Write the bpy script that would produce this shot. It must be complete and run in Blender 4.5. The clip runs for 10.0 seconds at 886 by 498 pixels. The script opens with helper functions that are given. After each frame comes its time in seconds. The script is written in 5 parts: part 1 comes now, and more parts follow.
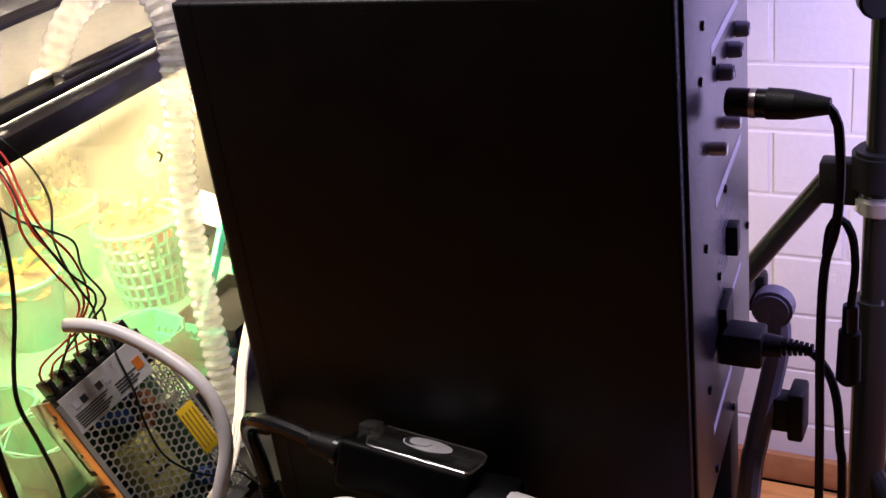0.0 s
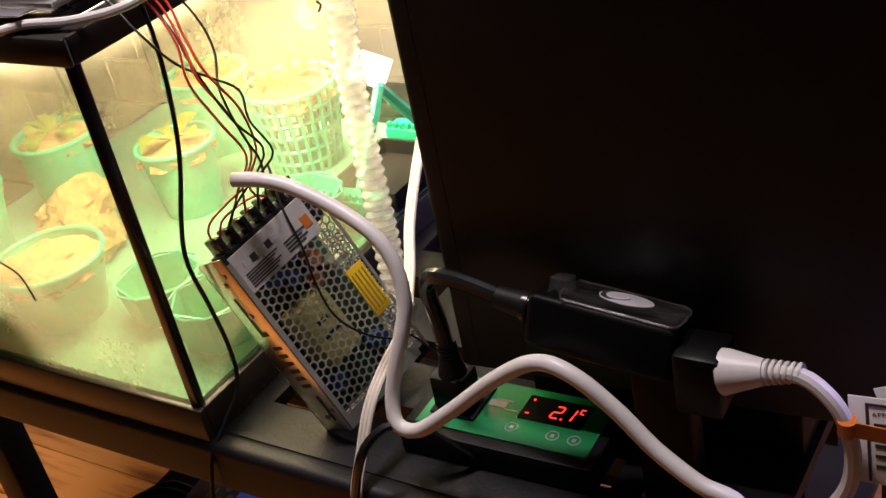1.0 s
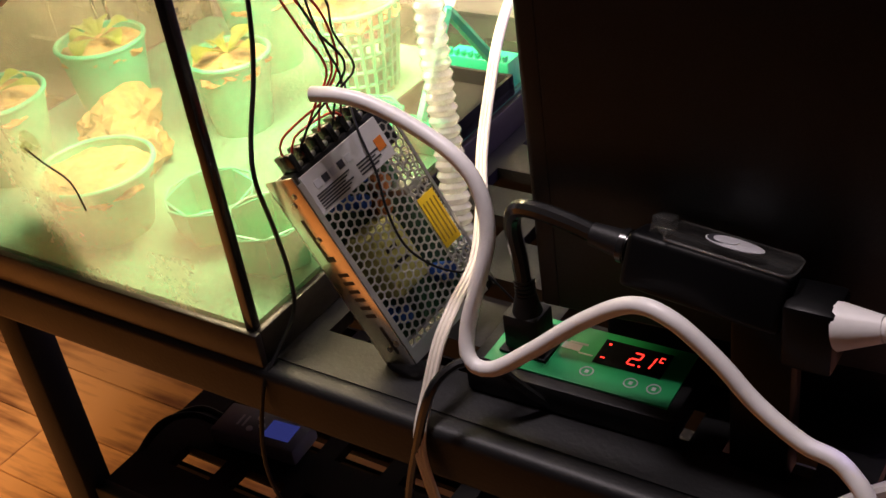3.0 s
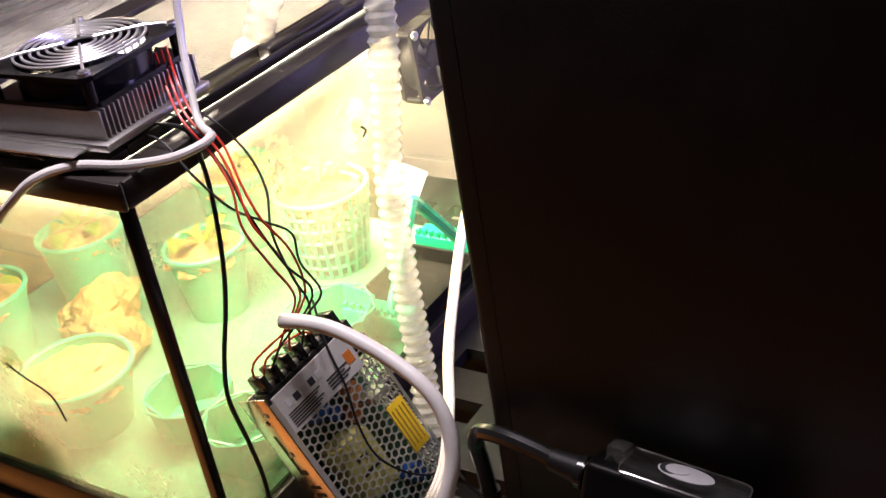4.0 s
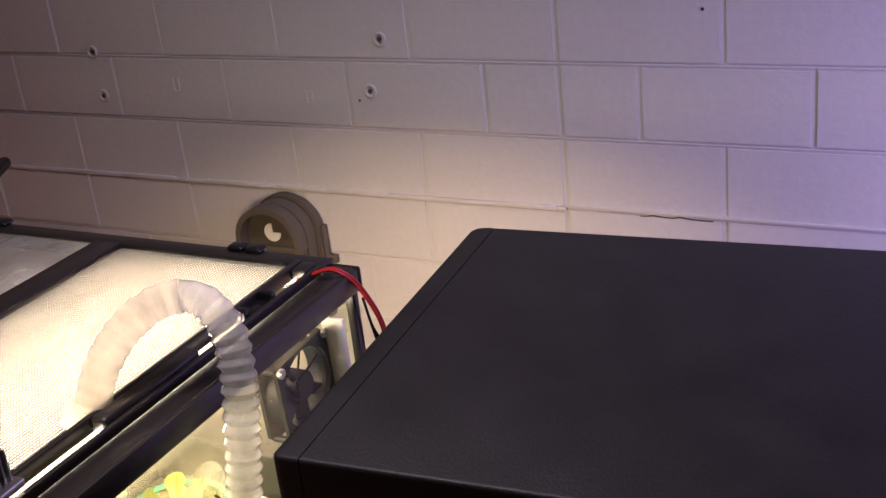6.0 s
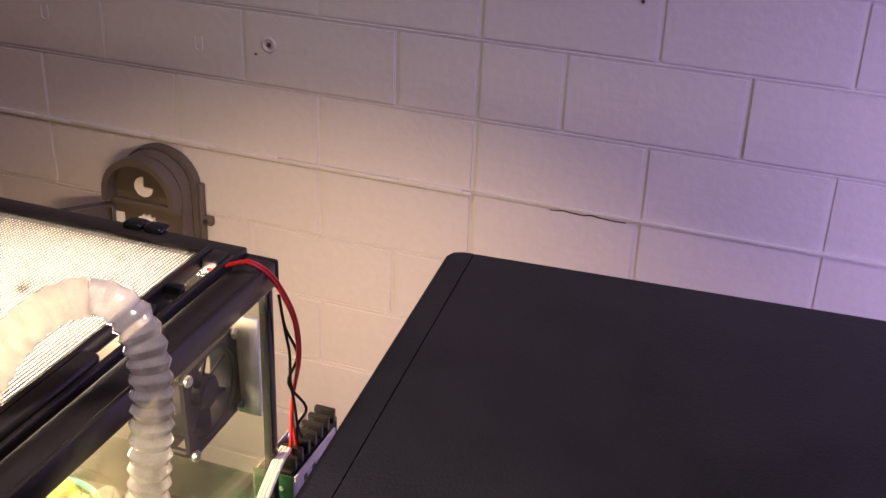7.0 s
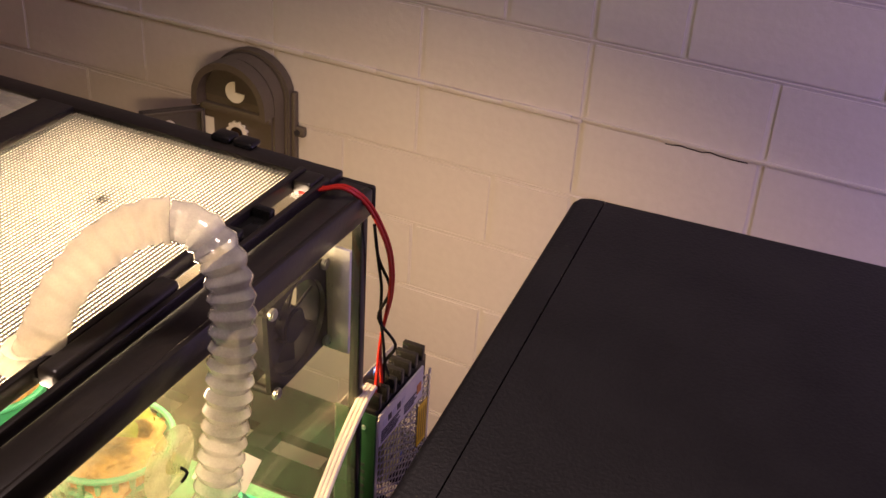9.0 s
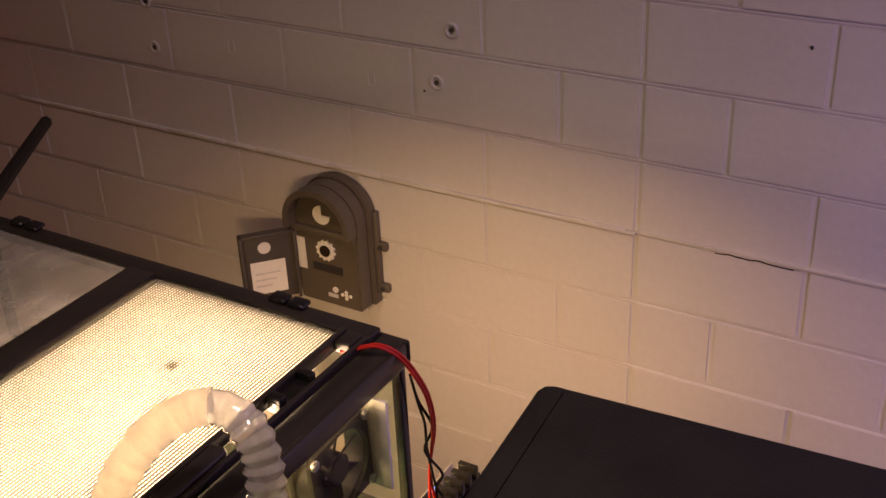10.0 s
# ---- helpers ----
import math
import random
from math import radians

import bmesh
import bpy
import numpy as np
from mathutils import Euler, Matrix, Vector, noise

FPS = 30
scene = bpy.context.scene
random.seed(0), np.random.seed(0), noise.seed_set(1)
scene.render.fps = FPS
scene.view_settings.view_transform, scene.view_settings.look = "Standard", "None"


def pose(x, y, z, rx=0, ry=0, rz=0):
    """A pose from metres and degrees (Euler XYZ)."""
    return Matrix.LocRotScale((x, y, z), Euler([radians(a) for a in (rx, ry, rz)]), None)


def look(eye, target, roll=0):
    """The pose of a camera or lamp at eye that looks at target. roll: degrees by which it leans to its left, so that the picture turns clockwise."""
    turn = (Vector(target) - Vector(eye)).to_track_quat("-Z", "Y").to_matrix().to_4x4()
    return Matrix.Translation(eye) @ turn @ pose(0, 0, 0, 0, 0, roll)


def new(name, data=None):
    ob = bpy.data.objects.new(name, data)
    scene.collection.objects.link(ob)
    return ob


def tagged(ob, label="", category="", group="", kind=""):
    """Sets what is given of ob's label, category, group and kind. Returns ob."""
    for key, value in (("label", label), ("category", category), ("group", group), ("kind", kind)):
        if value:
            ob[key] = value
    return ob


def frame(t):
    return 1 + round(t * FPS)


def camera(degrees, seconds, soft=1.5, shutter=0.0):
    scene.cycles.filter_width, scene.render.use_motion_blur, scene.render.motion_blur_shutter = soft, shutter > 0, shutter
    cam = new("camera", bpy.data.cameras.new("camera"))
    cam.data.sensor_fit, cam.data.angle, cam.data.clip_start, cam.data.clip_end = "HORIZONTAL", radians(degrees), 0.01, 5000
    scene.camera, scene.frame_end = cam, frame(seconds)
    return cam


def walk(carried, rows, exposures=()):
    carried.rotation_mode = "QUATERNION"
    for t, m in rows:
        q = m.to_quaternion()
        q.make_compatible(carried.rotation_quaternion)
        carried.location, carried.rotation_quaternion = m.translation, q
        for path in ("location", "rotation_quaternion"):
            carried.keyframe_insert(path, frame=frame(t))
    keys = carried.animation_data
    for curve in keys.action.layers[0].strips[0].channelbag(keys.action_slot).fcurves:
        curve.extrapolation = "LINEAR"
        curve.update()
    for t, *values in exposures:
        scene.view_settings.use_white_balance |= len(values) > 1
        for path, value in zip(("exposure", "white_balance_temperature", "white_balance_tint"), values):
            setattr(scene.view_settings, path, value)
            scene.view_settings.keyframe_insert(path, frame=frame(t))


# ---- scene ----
cam = camera(41.5, 10.0)
PATH = [
    (0, (0.034, 0.218, 1.31), (-0.845, 1.777, 0.417), -7.9),
    (0.5, (0.004, 0.231, 1.276), (-0.977, 1.686, 0.317), -10.5),
    (1, (-0.041, 0.227, 1.256), (-1.073, 1.602, 0.234), -12.1),
    (1.5, (-0.081, 0.221, 1.239), (-1.136, 1.536, 0.164), -11.6),
    (2, (-0.101, 0.22, 1.236), (-1.17, 1.501, 0.134), -11.3),
    (3.5, (-0.126, 0.218, 1.233), (-1.103, 1.6, 0.167), -7.5),
    (3.7, (-0.122, 0.213, 1.262), (-1.083, 1.636, 0.236), -8.0),
    (3.8, (-0.116, 0.226, 1.281), (-1.09, 1.653, 0.274), -8.5),
    (3.9, (-0.11, 0.242, 1.316), (-1.097, 1.657, 0.305), -9.4),
    (4, (-0.107, 0.254, 1.342), (-1.116, 1.67, 0.354), -9.6),
    (4.2, (-0.113, 0.255, 1.366), (-1.137, 1.71, 0.452), -9.7),
    (4.5, (-0.1, 0.276, 1.381), (-1.158, 1.747, 0.533), -11.0),
    (5, (-0.078, 0.353, 1.414), (-1.252, 1.748, 0.591), -14.2),
    (5.5, (-0.09, 0.391, 1.461), (-1.27, 1.816, 0.702), -11.6),
    (6, (-0.175, 0.446, 1.441), (-1.064, 2.057, 0.659), -6.6),
    (6.2, (-0.218, 0.468, 1.439), (-0.982, 2.132, 0.635), -4.1),
    (7.3, (-0.334, 0.53, 1.453), (-0.91, 2.222, 0.556), 3.3),
    (7.5, (-0.343, 0.54, 1.453), (-0.914, 2.246, 0.577), 4.0),
    (8, (-0.358, 0.55, 1.446), (-0.986, 2.24, 0.58), 4.0),
    (8.5, (-0.362, 0.566, 1.43), (-1.04, 2.197, 0.492), 3.8),
    (9, (-0.369, 0.59, 1.422), (-1.058, 2.166, 0.401), 3.9),
    (9.5, (-0.342, 0.606, 1.456), (-1.099, 2.146, 0.429), 2.4),
    (10, (-0.26, 0.593, 1.56), (-1.185, 2.081, 0.596), -2.7),
]
EXPOSURES = [(0, 1.55, 6500, 6), (2, 1.6, 6600, 11), (3.5, 1.62, 6500, 11), (4.0, 1.8, 6200, 10), (4.5, 1.9, 6300, 16), (5.0, 1.45, 6300, 17), (5.5, 0.82, 6200, 10), (6.0, 0.65, 6300, 16), (7.5, 0.55, 6900, 24), (8.0, 0.5, 7000, 14), (9.0, 0.15, 7900, 20), (9.5, 0.25, 8000, 18), (10.0, 0.02, 9200, 24)]
walk(cam, [(t, look(eye, target, roll)) for t, eye, target, roll in PATH], EXPOSURES)

# ---- light ----
WARM, COOL, PURPLE = (1.0, 0.765, 0.52), (1.0, 0.86, 0.90), (0.62, 0.50, 1.0)
world = bpy.data.worlds.new("world")
scene.world = world
world.use_nodes = True
world.node_tree.nodes["Background"].inputs[0].default_value = (0.75, 0.8, 1.0, 1)
world.node_tree.nodes["Background"].inputs[1].default_value = 0.004


def area_lamp(name, m, sx, sy, power, colour, spread=180):
    data = bpy.data.lights.new(name, "AREA")
    data.shape, data.size, data.size_y, data.energy, data.color = "RECTANGLE", sx, sy, power, colour
    data.spread = math.radians(spread)
    ob = new(name, data)
    ob.matrix_world = m
    return ob


area_lamp("ceiling_panel_light", look((-0.8, 0.9, 2.6), (-0.8, 0.901, 0)), 0.3, 0.3, 3.8, COOL, 100)
area_lamp("stage_light", look((0.30, 1.28, 0.92), (0.05, 1.85, 0.70)), 0.10, 0.10, 2.2, PURPLE, 130)
area_lamp("violet_light", look((0.42, 1.42, 1.42), (-0.25, 1.45, 1.0)), 0.12, 0.12, 3.4, (0.50, 0.39, 1.0))
area_lamp("warm_room_lamp", look((-1.9, 0.35, 1.75), (-1.9, 0.352, 0)), 0.25, 0.25, 2.4, (1.0, 0.66, 0.36), 66)
area_lamp("tank_light_down", look((-0.905, 1.0, 0.9285), (-0.86, 1.08, 0.62)), 0.11, 0.30, 1.9, WARM)
# added lamp that makes the sheet under the mesh glow
area_lamp("added_mesh_uplight", look((-0.905, 1.04, 0.955), (-0.905, 1.041, 3)), 0.22, 0.47, 6.6, (1.0, 0.84, 0.66))
# extra lamp added to put a warm glow on the wall behind the tank
area_lamp("added_wall_glow", look((-0.905, 1.243, 0.948), (-0.92, 1.62, 0.42)), 0.12, 0.012, 2.3, (1.0, 0.70, 0.42), 115)

# ---- materials ----


def mat(name, colour, rough=0.5, metal=0.0, scale=60.0, vary=0.15, bump=0.1, clear=0.0, emit=None, strength=0.0, stain=6.0):
    """Principled surface with two scales of colour variation and fine relief."""
    m = bpy.data.materials.new(name)
    m.use_nodes = True
    n, l = m.node_tree.nodes, m.node_tree.links
    b = n["Principled BSDF"]
    b.inputs["Roughness"].default_value, b.inputs["Metallic"].default_value = rough, metal
    b.inputs["Transmission Weight"].default_value = clear
    co = n.new("ShaderNodeTexCoord")
    fine, wide = n.new("ShaderNodeTexNoise"), n.new("ShaderNodeTexNoise")
    fine.inputs["Scale"].default_value, wide.inputs["Scale"].default_value = scale, stain
    fine.inputs["Detail"].default_value, wide.inputs["Detail"].default_value = 4, 5
    for t in (fine, wide):
        l.new(co.outputs["Object"], t.inputs["Vector"])
    add = n.new("ShaderNodeMath")
    add.operation = "ADD"
    l.new(fine.outputs["Fac"], add.inputs[0])
    l.new(wide.outputs["Fac"], add.inputs[1])
    rng = n.new("ShaderNodeMapRange")
    rng.inputs["From Min"].default_value, rng.inputs["From Max"].default_value = 0.6, 1.4
    rng.inputs["To Min"].default_value, rng.inputs["To Max"].default_value = 1 - vary, 1 + vary
    l.new(add.outputs[0], rng.inputs["Value"])
    mul = n.new("ShaderNodeVectorMath")
    mul.operation = "SCALE"
    mul.inputs[0].default_value = colour
    l.new(rng.outputs[0], mul.inputs["Scale"])
    l.new(mul.outputs[0], b.inputs["Base Color"])
    rr = n.new("ShaderNodeMapRange")
    rr.inputs["To Min"].default_value, rr.inputs["To Max"].default_value = max(0.02, rough - 0.08), min(1, rough + 0.08)
    l.new(wide.outputs["Fac"], rr.inputs["Value"])
    l.new(rr.outputs[0], b.inputs["Roughness"])
    if bump:
        bp = n.new("ShaderNodeBump")
        bp.inputs["Strength"].default_value, bp.inputs["Distance"].default_value = bump, 0.002
        l.new(fine.outputs["Fac"], bp.inputs["Height"])
        l.new(bp.outputs[0], b.inputs["Normal"])
    if emit:
        b.inputs["Emission Color"].default_value, b.inputs["Emission Strength"].default_value = (*emit, 1), strength
    return m


BLACK = mat("black_plastic", (0.008, 0.008, 0.0085), 0.5, scale=300, bump=0.15)
RIM = mat("tank_rim_black", (0.026, 0.022, 0.019), 0.32, scale=200, bump=0.08)
SPEAKER = mat("speaker_paint", (0.013, 0.0123, 0.0128), 0.5, scale=650, bump=0.16, vary=0.5, stain=22)
WALLP = mat("wall_paint", (0.60, 0.58, 0.57), 0.6, scale=90, bump=0.35, vary=0.05, stain=3)
# for the unseen walls, kept dark so little light bounces onto the speaker
DIM = mat("unseen_wall_dark_grey", (0.06, 0.057, 0.057), 0.7, scale=90, bump=0.2, vary=0.1, stain=3)
# warmer, shinier copy of the zinc steel for the side lit by the floor
FLOORLIT = mat("floor_lit_zinc", (0.86, 0.80, 0.74), 0.24, metal=1.0, scale=120, vary=0.06, bump=0.02)
CEILP = mat("ceiling_paint", (0.5, 0.48, 0.46), 0.7, scale=90, bump=0.2, vary=0.06, stain=3)
WOOD = mat("floor_wood", (0.42, 0.19, 0.07), 0.48, scale=30, bump=0.1, vary=0.35)
STEEL = mat("zinc_steel", (0.70, 0.69, 0.67), 0.3, metal=0.8, scale=120, vary=0.08, bump=0.03)

# ---- building blocks ----


def bm_box(x0, x1, y0, y1, z0, z1, bevel=0.0, seg=2, bm=None):
    own = bmesh.new()
    bmesh.ops.create_cube(own, size=1, matrix=Matrix.Translation(((x0 + x1) / 2, (y0 + y1) / 2, (z0 + z1) / 2)) @ Matrix.Diagonal((x1 - x0, y1 - y0, z1 - z0, 1)))
    if bevel:
        bmesh.ops.bevel(own, geom=own.edges[:], offset=bevel, segments=seg, affect="EDGES", profile=0.5)
    return merge(bm, own)


def merge(bm, other, m=None):
    if m is not None:
        other.transform(m)
    if bm is None:
        return other
    tmp = bpy.data.meshes.new("tmp")
    other.to_mesh(tmp)
    other.free()
    bm.from_mesh(tmp)
    bpy.data.meshes.remove(tmp)
    return bm


def bm_cyl(r, h, m=None, seg=24, r2=None, bm=None, bevel=0.0):
    """A cylinder or cone from z = 0 to h."""
    own = bmesh.new()
    bmesh.ops.create_cone(own, cap_ends=True, segments=seg, radius1=r, radius2=r if r2 is None else r2, depth=h, matrix=Matrix.Translation((0, 0, h / 2)))
    if bevel:
        rims = [e for e in own.edges if abs(e.verts[0].co.z - e.verts[1].co.z) < 1e-6]
        bmesh.ops.bevel(own, geom=rims, offset=bevel, segments=2, affect="EDGES")
    return merge(bm, own, m)


def smooth_line(points, step):
    """Points along a smooth curve through the given ones."""
    pts = [Vector(p) for p in points]
    fine = []
    ext = [2 * pts[0] - pts[1]] + pts + [2 * pts[-1] - pts[-2]]
    for i in range(1, len(ext) - 2):
        a, b, c, d = ext[i - 1:i + 3]
        k = max(2, int((c - b).length / step))
        for j in range(k):
            t = j / k
            fine.append(0.5 * (2 * b + (c - a) * t + (2 * a - 5 * b + 4 * c - d) * t * t + (3 * b - a - 3 * c + d) * t ** 3))
    fine.append(pts[-1])
    return fine


def tube(points, r, seg=8, step=0.006, bm=None, ring=None):
    """A round tube along a smooth curve through the points. ring(s): radius factor at s metres."""
    fine = smooth_line(points, step)
    verts, faces = [], []
    up, s = Vector((0.31, 0.17, 0.93)), 0.0
    for i, p in enumerate(fine):
        tan = (fine[min(i + 1, len(fine) - 1)] - fine[max(i - 1, 0)]).normalized()
        u = (up - tan * up.dot(tan)).normalized()
        up = u
        v = tan.cross(u)
        if i:
            s += (p - fine[i - 1]).length
        rr = r * (ring(s) if ring else 1)
        for k in range(seg):
            a = 2 * math.pi * k / seg
            verts.append(p + rr * (math.cos(a) * u + math.sin(a) * v))
    for i in range(len(fine) - 1):
        for k in range(seg):
            a, b = i * seg + k, i * seg + (k + 1) % seg
            faces.append((a, b, b + seg, a + seg))
    faces.append(tuple(range(seg))[::-1])
    faces.append(tuple(range(len(verts) - seg, len(verts))))
    me = bpy.data.meshes.new("tube")
    me.from_pydata(verts, [], faces)
    own = bmesh.new()
    own.from_mesh(me)
    bpy.data.meshes.remove(me)
    return merge(bm, own)


def finish(name, bm, material, smooth=True):
    me = bpy.data.meshes.new(name)
    bmesh.ops.recalc_face_normals(bm, faces=bm.faces[:])
    bm.to_mesh(me)
    bm.free()
    for m in (material if isinstance(material, (list, tuple)) else [material]):
        me.materials.append(m)
    if smooth:
        me.polygons.foreach_set("use_smooth", [True] * len(me.polygons))
        me.set_sharp_from_angle(angle=radians(35))
    return me


def part(name, bm, material, parent=None, label="", smooth=True):
    """Links a bmesh as one mesh object under a thing or a part."""
    ob = new(name, finish(name, bm, material, smooth))
    ob.parent = parent
    return tagged(ob, label) if label else ob


def thing(name, label, category, m=None, group="", kind=""):
    ob = new(name)
    if m is not None:
        ob.matrix_world = m
    ob.empty_display_size = 0.05
    return tagged(ob, label, category, group, kind)


def solid(name, bm, material, label, category, group="", kind="", smooth=True):
    return tagged(new(name, finish(name, bm, material, smooth)), label, category, group, kind)

SPEAKER.node_tree.nodes["Principled BSDF"].inputs["Specular IOR Level"].default_value = 0.34
BLACK.node_tree.nodes["Principled BSDF"].inputs["Specular IOR Level"].default_value = 0.28
GLOSSBLACK = mat("gloss_black_plastic", (0.012, 0.012, 0.012), 0.22, scale=150, bump=0.03)
GREENP = mat("green_plastic", (0.006, 0.52, 0.27), 0.4, scale=80, vary=0.12, bump=0.05)
GREENPALE = mat("pale_green_plastic", (0.05, 0.47, 0.25), 0.45, scale=70, vary=0.12, bump=0.05)
PANELGREEN = mat("green_faceplate", (0.02, 0.38, 0.12), 0.35, scale=90, vary=0.08, bump=0.02)
WHITEP = mat("white_cable", (0.72, 0.70, 0.68), 0.4, scale=150, vary=0.06, bump=0.05, stain=30)
CREAM = mat("cream_flat_cable", (0.74, 0.68, 0.58), 0.42, scale=150, vary=0.06, bump=0.05, stain=30)
REDWIRE = mat("red_wire", (0.62, 0.03, 0.02), 0.38, scale=200, vary=0.1, bump=0.02)
ORANGE = mat("orange_tape", (0.55, 0.16, 0.03), 0.25, scale=200, vary=0.15, bump=0.05)
MOSS = mat("sphagnum_moss", (0.44, 0.28, 0.09), 0.8, scale=160, vary=0.55, bump=0.9, stain=40)
LEAF = mat("leaf", (0.30, 0.42, 0.04), 0.4, scale=60, vary=0.25, bump=0.2, stain=25)
# grit whose green stands in for light scattered by the hexagonal cups
GRITGLOW = mat("grit_with_green_glow", (0.10, 0.35, 0.19), 0.85, scale=220, vary=0.4, bump=0.8)
PEARL = mat("paper", (0.78, 0.77, 0.74), 0.6, scale=120, vary=0.05, bump=0.05)
YELLOW = mat("yellow_sticker", (0.72, 0.48, 0.02), 0.45, scale=120, vary=0.06, bump=0.03)
CORE = mat("transformer_tape", (0.62, 0.60, 0.20), 0.5, scale=100, vary=0.15, bump=0.2)
BLUE = mat("blue_capacitor", (0.03, 0.12, 0.5), 0.35)
COPPER = mat("copper_coil", (0.55, 0.22, 0.09), 0.35, metal=0.6)
PCB = mat("green_circuit_board", (0.012, 0.06, 0.025), 0.45, scale=150, vary=0.2)
INK = mat("dark_ink", (0.03, 0.03, 0.035), 0.5)
PALEINK = mat("pale_print", (0.55, 0.55, 0.57), 0.45)
TAUPE = mat("olive_grey_housing", (0.10, 0.085, 0.068), 0.55, scale=250, vary=0.1, bump=0.25)
TAUPEDARK = mat("dark_grey_housing", (0.07, 0.062, 0.055), 0.5, scale=250, vary=0.1, bump=0.2)
REDBIN = mat("red_bin_plastic", (0.62, 0.025, 0.012), 0.35, scale=90, vary=0.1, bump=0.06)
CHARCOAL = mat("charcoal_bin_plastic", (0.03, 0.033, 0.045), 0.5, scale=90, vary=0.15, bump=0.1)
ALU = mat("brushed_aluminium", (0.76, 0.75, 0.73), 0.3, metal=0.95, scale=180, vary=0.08, bump=0.05)
CHROME = mat("chrome_wire", (0.88, 0.87, 0.85), 0.34, metal=0.85, vary=0.04, bump=0.0)
GREYP = mat("grey_plastic", (0.20, 0.20, 0.22), 0.4, scale=150, vary=0.08, bump=0.08)
PANELM = mat("rear_panel_enamel", (0.07, 0.068, 0.08), 0.3, metal=0.8, scale=400, bump=0.15)
LEDRED = mat("red_led_segment", (0.3, 0.01, 0.01), 0.4, emit=(1.0, 0.03, 0.02), strength=0.9)
LCD = mat("blue_display", (0.01, 0.02, 0.12), 0.2, emit=(0.1, 0.12, 0.6), strength=0.07)
DIFFUSER = mat("lamp_diffuser", (0.9, 0.88, 0.8), 0.5, emit=(1.0, 0.80, 0.55), strength=1.0)


def see_through(name, tint, haze, hazemin, hazemax, scale, rough=0.05, gloss=1.0, milk=(0.9, 0.9, 0.85)):
    """A thin clear sheet or tube wall with a film of haze on it that takes and passes light, and a reflecting face."""
    m = bpy.data.materials.new(name)
    m.use_nodes = True
    n, l = m.node_tree.nodes, m.node_tree.links
    n.remove(n["Principled BSDF"])
    out = n["Material Output"]
    clear, dif, tra, glo = n.new("ShaderNodeBsdfTransparent"), n.new("ShaderNodeBsdfDiffuse"), n.new("ShaderNodeBsdfTranslucent"), n.new("ShaderNodeBsdfGlossy")
    clear.inputs["Color"].default_value = (*tint, 1)
    dif.inputs["Color"].default_value = tra.inputs["Color"].default_value = (*milk, 1)
    glo.inputs["Roughness"].default_value = rough
    co, wide, fine = n.new("ShaderNodeTexCoord"), n.new("ShaderNodeTexNoise"), n.new("ShaderNodeTexNoise")
    wide.inputs["Scale"].default_value, fine.inputs["Scale"].default_value = scale, scale * 22
    wide.inputs["Detail"].default_value = 3
    l.new(co.outputs["Object"], wide.inputs["Vector"])
    l.new(co.outputs["Object"], fine.inputs["Vector"])
    mx = n.new("ShaderNodeMath")
    mx.operation = "MULTIPLY_ADD"
    mx.inputs[1].default_value = 0.22
    l.new(fine.outputs["Fac"], mx.inputs[0])
    l.new(wide.outputs["Fac"], mx.inputs[2])
    rng = n.new("ShaderNodeMapRange")
    rng.inputs["From Min"].default_value, rng.inputs["From Max"].default_value = 0.42, 0.82
    rng.inputs["To Min"].default_value, rng.inputs["To Max"].default_value = hazemin, hazemax
    l.new(mx.outputs[0], rng.inputs["Value"])
    half, body, skin = n.new("ShaderNodeMixShader"), n.new("ShaderNodeMixShader"), n.new("ShaderNodeMixShader")
    half.inputs[0].default_value = haze
    l.new(dif.outputs[0], half.inputs[1])
    l.new(tra.outputs[0], half.inputs[2])
    l.new(rng.outputs[0], body.inputs[0])
    l.new(clear.outputs[0], body.inputs[1])
    l.new(half.outputs[0], body.inputs[2])
    lw, pw, fm = n.new("ShaderNodeLayerWeight"), n.new("ShaderNodeMath"), n.new("ShaderNodeMath")
    pw.operation, fm.operation = "POWER", "MULTIPLY_ADD"
    pw.inputs[1].default_value = 4.0
    fm.inputs[1].default_value, fm.inputs[2].default_value = 0.6 * gloss, 0.03 * gloss
    l.new(lw.outputs["Facing"], pw.inputs[0])
    l.new(pw.outputs[0], fm.inputs[0])
    l.new(fm.outputs[0], skin.inputs[0])
    l.new(body.outputs[0], skin.inputs[1])
    l.new(glo.outputs[0], skin.inputs[2])
    l.new(skin.outputs[0], out.inputs["Surface"])
    return m


FOGGED = see_through("fogged_glass", (0.975, 0.985, 0.93), 0.7, 0.14, 0.46, 7, gloss=0.55, milk=(0.60, 0.55, 0.38))
# the fog thins out towards the dry rear of the tank
n, l = FOGGED.node_tree.nodes, FOGGED.node_tree.links
co, axes, dry, damp = n.new("ShaderNodeTexCoord"), n.new("ShaderNodeSeparateXYZ"), n.new("ShaderNodeMapRange"), n.new("ShaderNodeMath")
damp.operation = "MULTIPLY"
dry.inputs["From Min"].default_value, dry.inputs["From Max"].default_value = 0.95, 1.10
dry.inputs["To Min"].default_value, dry.inputs["To Max"].default_value = 1.0, 0.08
l.new(co.outputs["Object"], axes.inputs[0])
l.new(axes.outputs["Y"], dry.inputs["Value"])
l.new(n["Map Range"].outputs[0], damp.inputs[0])
l.new(dry.outputs[0], damp.inputs[1])
l.new(damp.outputs[0], n["Mix Shader.001"].inputs[0])
CLEARG = see_through("clear_glass", (0.97, 0.98, 0.95), 0.6, 0.01, 0.05, 7)
HOSE = see_through("clear_ribbed_hose", (0.96, 0.96, 0.95), 0.5, 0.28, 0.52, 30, rough=0.07, gloss=2.4, milk=(0.99, 0.985, 0.97))
